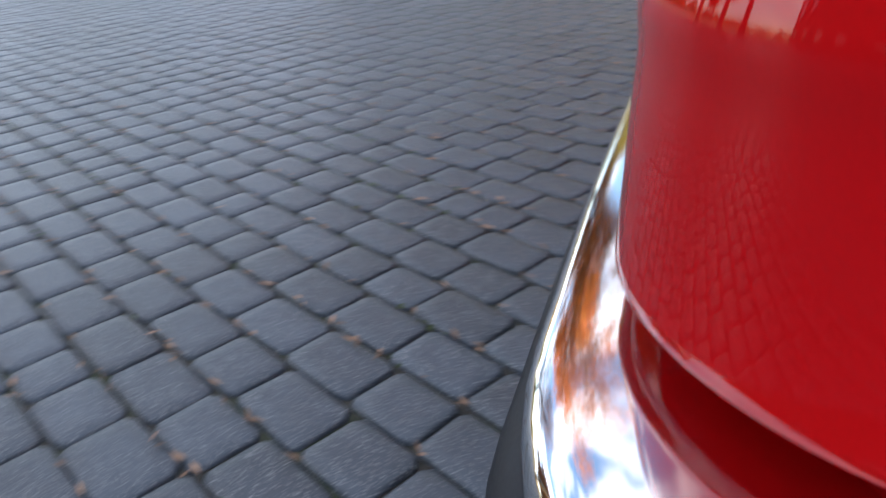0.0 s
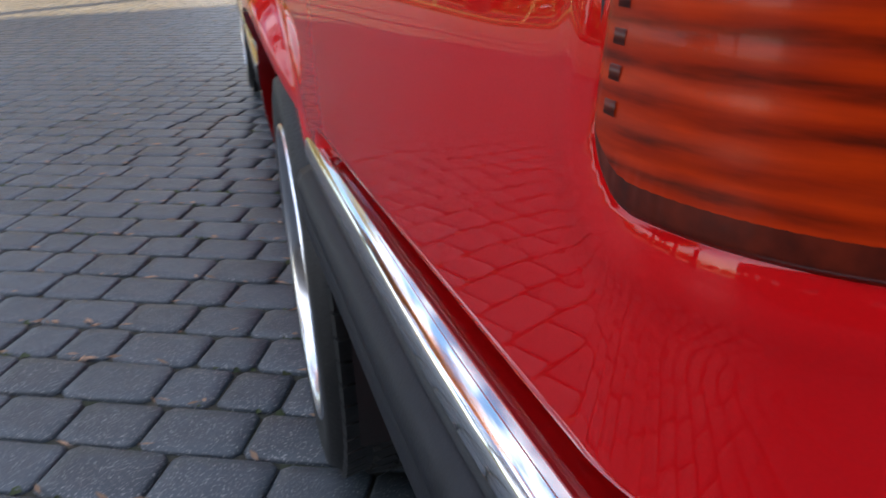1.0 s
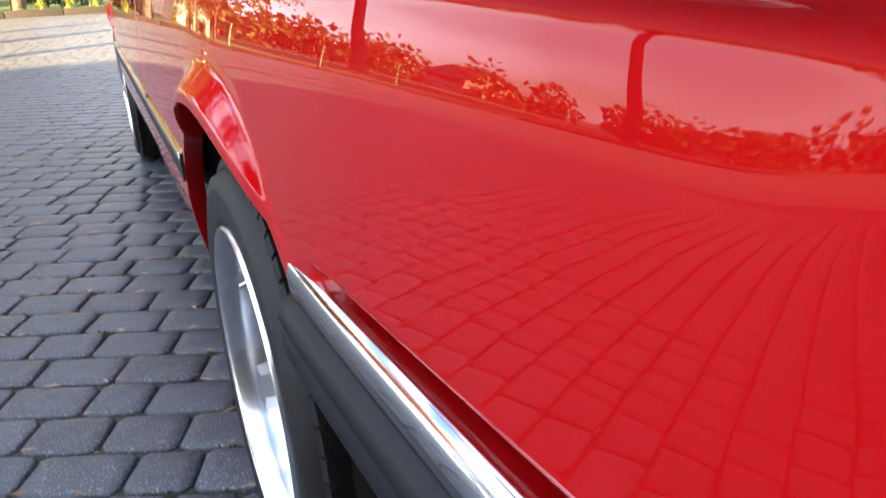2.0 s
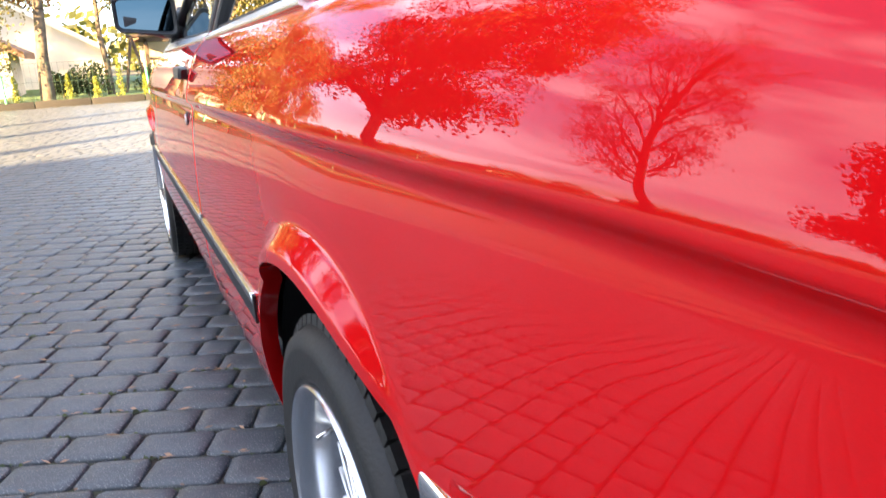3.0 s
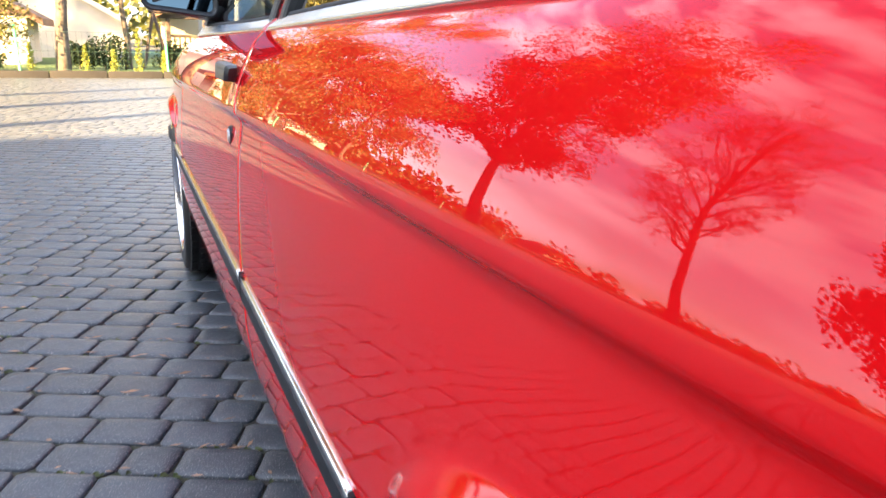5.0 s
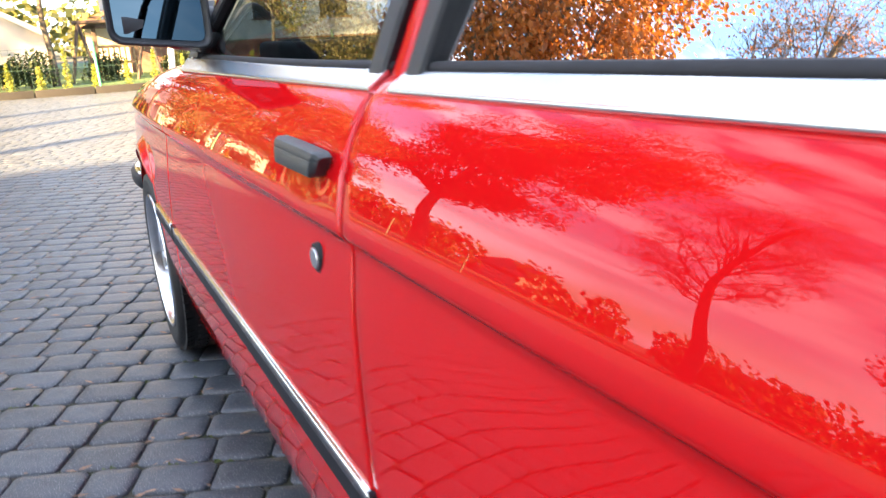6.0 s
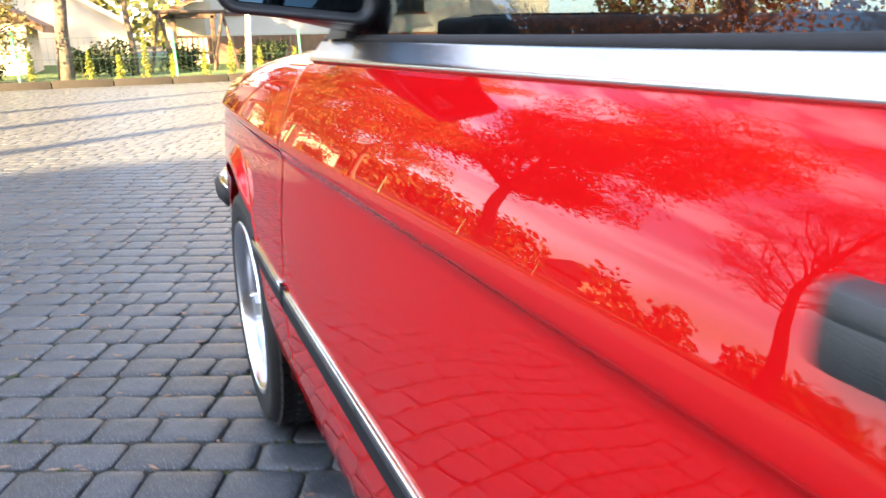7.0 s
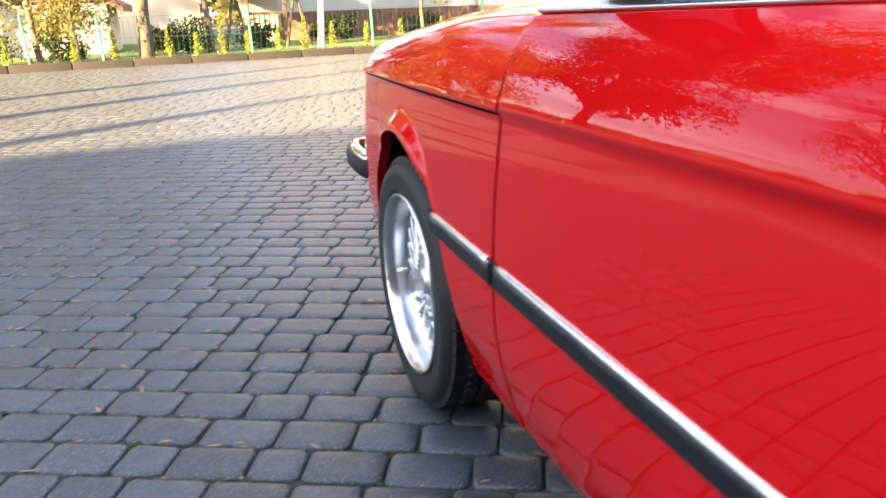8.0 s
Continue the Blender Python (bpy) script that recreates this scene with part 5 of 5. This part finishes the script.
def walled(parent, x0, x1, y0, y1, z0, z1, openings, mat, name="wall"):
    """A front wall along x at y0 with real openings, and plain side and back walls."""
    xs = sorted({x0, x1, *[o[0] - o[2] / 2 for o in openings], *[o[0] + o[2] / 2 for o in openings]})
    zs = sorted({z0, z1, *[o[1] - o[3] / 2 for o in openings], *[o[1] + o[3] / 2 for o in openings]})
    bm = bmesh.new()
    for a, b in zip(xs[:-1], xs[1:]):
        for c, d in zip(zs[:-1], zs[1:]):
            mx, mz = (a + b) / 2, (c + d) / 2
            if any(abs(mx - o[0]) < o[2] / 2 and abs(mz - o[1]) < o[3] / 2 for o in openings):
                continue
            box((b - a, 0.25, d - c), (mx, y0 + 0.125, mz), bm=bm)
    bmesh.ops.remove_doubles(bm, verts=bm.verts, dist=0.0005)
    part(name, bm, mat, parent, smooth=False)
    for bx in (x0 + 0.125, x1 - 0.125):
        part(name, box((0.25, y1 - y0 - 0.25, z1 - z0), (bx, (y0 + y1) / 2 + 0.125, (z0 + z1) / 2)), mat, parent, smooth=False)
    part(name, box((x1 - x0 - 0.5, 0.25, z1 - z0), ((x0 + x1) / 2, y1 - 0.125, (z0 + z1) / 2)), mat, parent, smooth=False)


def gable_roof(parent, x0, x1, y0, y1, z, rise, mat, over=0.45, gable_mat=None):
    """Ridge along y; the gables face -y and +y."""
    xm = (x0 + x1) / 2
    for s in (-1, 1):
        xe = x0 - over if s < 0 else x1 + over
        k = rise / (xm - x0)
        ze = z - over * k
        bm = bmesh.new()
        pts = [(xe, y0 - over, ze), (xm, y0 - over, z + rise), (xm, y1 + over, z + rise), (xe, y1 + over, ze)]
        lo = [bm.verts.new(p) for p in pts]
        hi = [bm.verts.new((p[0], p[1], p[2] + 0.16)) for p in pts]
        bm.faces.new(hi)
        bm.faces.new(lo[::-1])
        for i in range(4):
            bm.faces.new((lo[i], lo[(i + 1) % 4], hi[(i + 1) % 4], hi[i]))
        bmesh.ops.recalc_face_normals(bm, faces=bm.faces)
        part("roof", bm, mat, parent, "pitched tiled roof", smooth=False)
    for yy in (y0, y1 - 0.25):
        bm = bmesh.new()
        a = [bm.verts.new(p) for p in ((x0, yy, z), (x1, yy, z), (xm, yy, z + rise))]
        b = [bm.verts.new((v.co.x, yy + 0.25, v.co.z)) for v in a]
        bm.faces.new(a)
        bm.faces.new(b[::-1])
        for i in range(3):
            bm.faces.new((a[i], b[i], b[(i + 1) % 3], a[(i + 1) % 3]))
        bmesh.ops.recalc_face_normals(bm, faces=bm.faces)
        part("gable", bm, gable_mat, parent, smooth=False)


house = thing("house", "white rendered house with brown plinth and tiled roof", "house", (0, 0, 0))
opens = [(2.75, 1.85, 0.62, 1.0), (4.1, 1.85, 0.62, 1.0), (5.8, 1.85, 0.9, 1.0), (7.8, 1.85, 0.9, 1.0)]
walled(house, 1.95, 12.5, 22.0, 30.0, 0.80, 5.6, opens, M["white_wall"])
part("plinth", box((10.6, 8.1, 0.82), (7.24, 26.0, 0.39), 0.01, 1), M["plinth"], house, "brown plinth", smooth=False)
for o in opens:
    window_unit(house, (o[0], 22.10, o[1]), o[2], o[3])
gable_roof(house, 1.95, 12.5, 22.0, 30.0, 5.6, 3.2, M["tiles"], gable_mat=M["white_wall"])
# timber porch beside it
porch = thing("porch", "dark timber porch with pitched roof beside the house", "porch")
for x, y in ((1.02, 20.2), (1.92, 20.2), (1.02, 21.9)):
    part("post", box((0.10, 0.10, 1.30), (x, y, 0.65), 0.01, 1), M["timber"], porch, smooth=False)
part("beam", box((1.30, 0.10, 0.12), (1.37, 20.2, 1.28), 0.01, 1), M["timber"], porch, smooth=False)
for z in (0.42, 0.80):
    part("rail", box((0.80, 0.05, 0.07), (1.47, 20.2, z), 0.008, 1), M["timber"], porch, smooth=False)
for k in range(6):
    part("baluster", box((0.04, 0.03, 0.34), (1.16 + 0.125 * k, 20.2, 0.61), 0.004, 1), M["timber"], porch, smooth=False)
part("gable_board", box((0.62, 0.05, 0.26), (1.60, 20.2, 1.47), 0.004, 1), M["beige_wall"], porch, "beige boarding", smooth=False)
bm = bmesh.new()
pts = [(0.73, 19.9, 1.25), (1.93, 19.9, 1.80), (1.93, 22.0, 1.80), (0.73, 22.0, 1.25)]
lo = [bm.verts.new(p) for p in pts]
hi = [bm.verts.new((p[0], p[1], p[2] + 0.11)) for p in pts]
bm.faces.new(hi)
bm.faces.new(lo[::-1])
for i in range(4):
    bm.faces.new((lo[i], lo[(i + 1) % 4], hi[(i + 1) % 4], hi[i]))
bmesh.ops.recalc_face_normals(bm, faces=bm.faces)
part("roof", bm, M["tiles"], porch, smooth=False)
part("wall", box((0.98, 0.15, 1.3), (1.42, 21.9, 0.65)), M["beige_wall"], porch, smooth=False)

barn = thing("white_house", "bright white house with pale pitched roof behind the garden", "house")
walled(barn, -5.2, 0.0, 25.0, 32.0, 0.0, 1.15, [], M["white_wall"])
gable_roof(barn, -5.2, 0.0, 25.0, 32.0, 1.15, 1.48, M["grey_wall"], 0.15, M["white_wall"])
shed = thing("shed", "low garden shed with brown tiled roof", "shed")
walled(shed, -5.4, -2.05, 19.5, 22.0, 0.0, 1.15, [(-3.3, 0.62, 0.5, 0.5)], M["white_wall"])
gable_roof(shed, -5.4, -2.05, 19.5, 22.0, 1.15, 0.92, M["tiles"], 0.35, M["timber"])

# unseen tall house behind, added to cast the shadow over the yard
tall = thing("house", "unseen tall brown timber-clad house, added behind the yard to shade it", "house")
part("wall", box((21.9, 7.0, 7.4), (-12.15, -9.1, 3.7)), M["timber"], tall, smooth=False)
part("roof", box((22.3, 7.3, 0.22), (-12.15, -9.1, 7.5), 0.03, 1), M["tiles"], tall, smooth=False)
for x in (-21, -17.4, -13.8, -10.2, -6.6, -3):
    for z in (1.6, 4.6):
        part("window", box((1.2, 0.08, 1.3), (x, -5.58, z), 0.01, 1), M["pane"], tall, "dark window", smooth=False)
# small houses along the horizon
rng = random.Random(5)
for a, d in ((33, 66), (52, 60)):
    hx, hy = -d * math.cos(radians(a)), d * math.sin(radians(a))
    far = thing("far_house", "small distant house with white walls", "house", group="distant houses")
    part("wall", box((6, 6, 1.6), (hx, hy, 0.8)), M["beige_wall"], far, smooth=False)
    gable_roof(far, hx - 3, hx + 3, hy - 3, hy + 3, 1.6, 1.6, M["tiles"], 0.3, M["beige_wall"])

# ---- garden ----
fence = thing("fence", "green wire fence with round green posts behind the kerb", "fence")
posts = (-10.0, -7.6, -5.4, -3.1, -1.9, 0.72, 3.08, 5.45, 7.8)
for x in posts:
    bm = tube((x, 15.82, -0.05), (x - 0.02, 15.82, 0.95), 0.024, 0.024, 10)
    part("post", bm, M["green_metal"], fence)
for z in (0.14, 0.48, 0.84):
    part("wire", box((17.8, 0.004, 0.004), (-1.1, 15.83, z)), M["wire"], fence, smooth=False)
bm = bmesh.new()
x = -10.0
while x < 7.8:
    box((0.003, 0.003, 0.72), (x, 15.835, 0.49), bm=bm)
    x += 0.10
part("wire_mesh", bm, M["wire"], fence, "thin upright wires", smooth=False)

rng = random.Random(19)
for x, h in ((-4.6, 0.5), (-3.5, 0.42), (-2.4, 0.40), (-1.72, 0.52), (-0.78, 0.50), (-0.27, 0.42), (0.19, 0.80), (0.66, 0.42), (1.25, 0.46), (1.75, 0.62), (2.30, 0.52), (3.0, 0.5), (3.7, 0.5), (4.6, 0.5)):
    t = thing("thuja", "small yellow-green columnar conifer", "shrub", (x, 16.0 + rng.uniform(-0.05, 0.1), 0.08), "conifers along the fence")
    part("stem", tube((0, 0, -0.03), (0, 0, h * 0.7), 0.012, 0.005, 6), M["bark"], t)
    cs = [(Vector((rng.uniform(-0.01, 0.01), rng.uniform(-0.01, 0.01), h * f)), 0.085 * (1.15 - f) ** 0.8 + 0.012) for f in [k / 12 for k in range(13)]]
    me = leaf_cloud(cs, 420, 1.0, 0.045, rng)
    me.materials.append(M["thuja"])
    o = new("foliage", me)
    o.parent = t
for x, y, r, m in ((-0.45, 17.0, 0.62, "leaf_green"), (-0.95, 17.3, 0.45, "leaf_green"), (-2.6, 16.6, 0.45, "leaf_green"), (-3.9, 16.5, 0.5, "leaf_green"), (1.0, 18.6, 0.5, "leaf_green"), (2.9, 20.8, 0.42, "leaf_olive"), (3.5, 21.0, 0.5, "leaf_green"), (5.6, 20.8, 0.6, "leaf_green")):
    t = thing("bush", "rounded dark green garden bush", "shrub", (x, y, 0.08))
    part("stem", tube((0, 0, -0.03), (0, 0, r * 0.6), 0.02, 0.01, 6), M["bark"], t)
    cs = [(Vector((rng.uniform(-1, 1) * r * 0.6, rng.uniform(-1, 1) * r * 0.5, r * rng.uniform(0.25, 0.95))), r * 0.42) for k in range(14)]
    me = leaf_cloud(cs, 1500, 1.0, 0.07, rng)
    me.materials.append(M[m])
    o = new("foliage", me)
    o.parent = t

# garden swing frame of dark timber
swing = thing("swing_frame", "dark timber A-frame of a garden swing", "swing frame")
for x in (0.60, 1.90):
    for s in (-1, 1):
        part("leg", tube((x + 0.28 * s, 18.0, 0.02), (x, 18.0 + 0.04 * s, 1.30), 0.035, 0.035, 8), M["timber"], swing)
part("beam", tube((0.50, 18.0, 1.32), (2.0, 18.0, 1.32), 0.04, 0.04, 8), M["timber"], swing)

# ---- fallen leaves and needles in the joints ----
M["litter"] = material("dry_leaf_bits", (0.25, 0.145, 0.085), rough=0.8, island=0.5, vary=0.1, scale=50)
rng = random.Random(23)
v, f = [], []
for k in range(5200):
    row = rng.randint(-10, 70)
    c = ROW_U * rng.uniform(-3.5, 2.0) + ROW_N * ((row + 0.5) * PITCH + rng.gauss(0, 0.006))
    if not (-2.6 < c.x < 0.5 and -0.6 < c.y < 6.5):
        continue
    a = ROW_TURN + rng.gauss(0, 0.5)
    ln, wd = rng.uniform(0.010, 0.042), rng.uniform(0.003, 0.0085)
    u, w = Vector((math.cos(a), math.sin(a), rng.uniform(-0.1, 0.1))), Vector((-math.sin(a), math.cos(a), rng.uniform(-0.3, 0.3)))
    z = rng.uniform(-0.001, 0.004)
    i = len(v)
    p = Vector((c.x, c.y, z + 0.003))
    v += [tuple(p - u * ln / 2), tuple(p + w * wd / 2 + Vector((0, 0, 0.001))), tuple(p + u * ln / 2), tuple(p - w * wd / 2)]
    f.append((i, i + 1, i + 2, i + 3))
me = bpy.data.meshes.new("leaf_litter")
me.from_pydata(v, [], f)
me.materials.append(M["litter"])
tagged(new("leaf_litter", me), "dry brown leaf bits lying in the joints", "leaf litter", kind="stuff")
M["moss"] = leaf_material("joint_moss", (0.055, 0.075, 0.02), 0.5)
v, f = [], []
for k in range(9000):
    row = rng.randint(-10, 60)
    c = ROW_U * rng.uniform(-3.5, 2.0) + ROW_N * ((row + 0.5) * PITCH + rng.gauss(0, 0.0045))
    if not (-2.2 < c.x < 0.4 and -0.5 < c.y < 5.5) or noise.noise(Vector((c.x * 2.2, c.y * 2.2, 3.0))) < 0.0:
        continue
    s = rng.uniform(0.004, 0.010)
    i = len(v)
    for q in ((-s, -s * 0.6, 0), (s, -s * 0.5, 0.001), (0.3 * s, s, 0.003), (-0.6 * s, 0.7 * s, 0.004)):
        v.append((c.x + q[0], c.y + q[1], -0.006 + q[2] + rng.uniform(0, 0.003)))
    f.append((i, i + 1, i + 2, i + 3))
me = bpy.data.meshes.new("moss")
me.from_pydata(v, [], f)
me.materials.append(M["moss"])
tagged(new("moss", me), "green moss growing in the joints", "moss", kind="stuff")


# ---- the nearest paving stones, one by one ----
for w, c, tilt, lift in near:
    ob = new("stone", random.Random(int(c.x * 1000) * 7919 + int(c.y * 1000)).choice(stone_meshes[w]))
    ob.parent = pavement
    ob.location = (c.x, c.y, lift)
    ob.rotation_euler = (tilt[0], tilt[1], ROW_TURN + tilt[2])
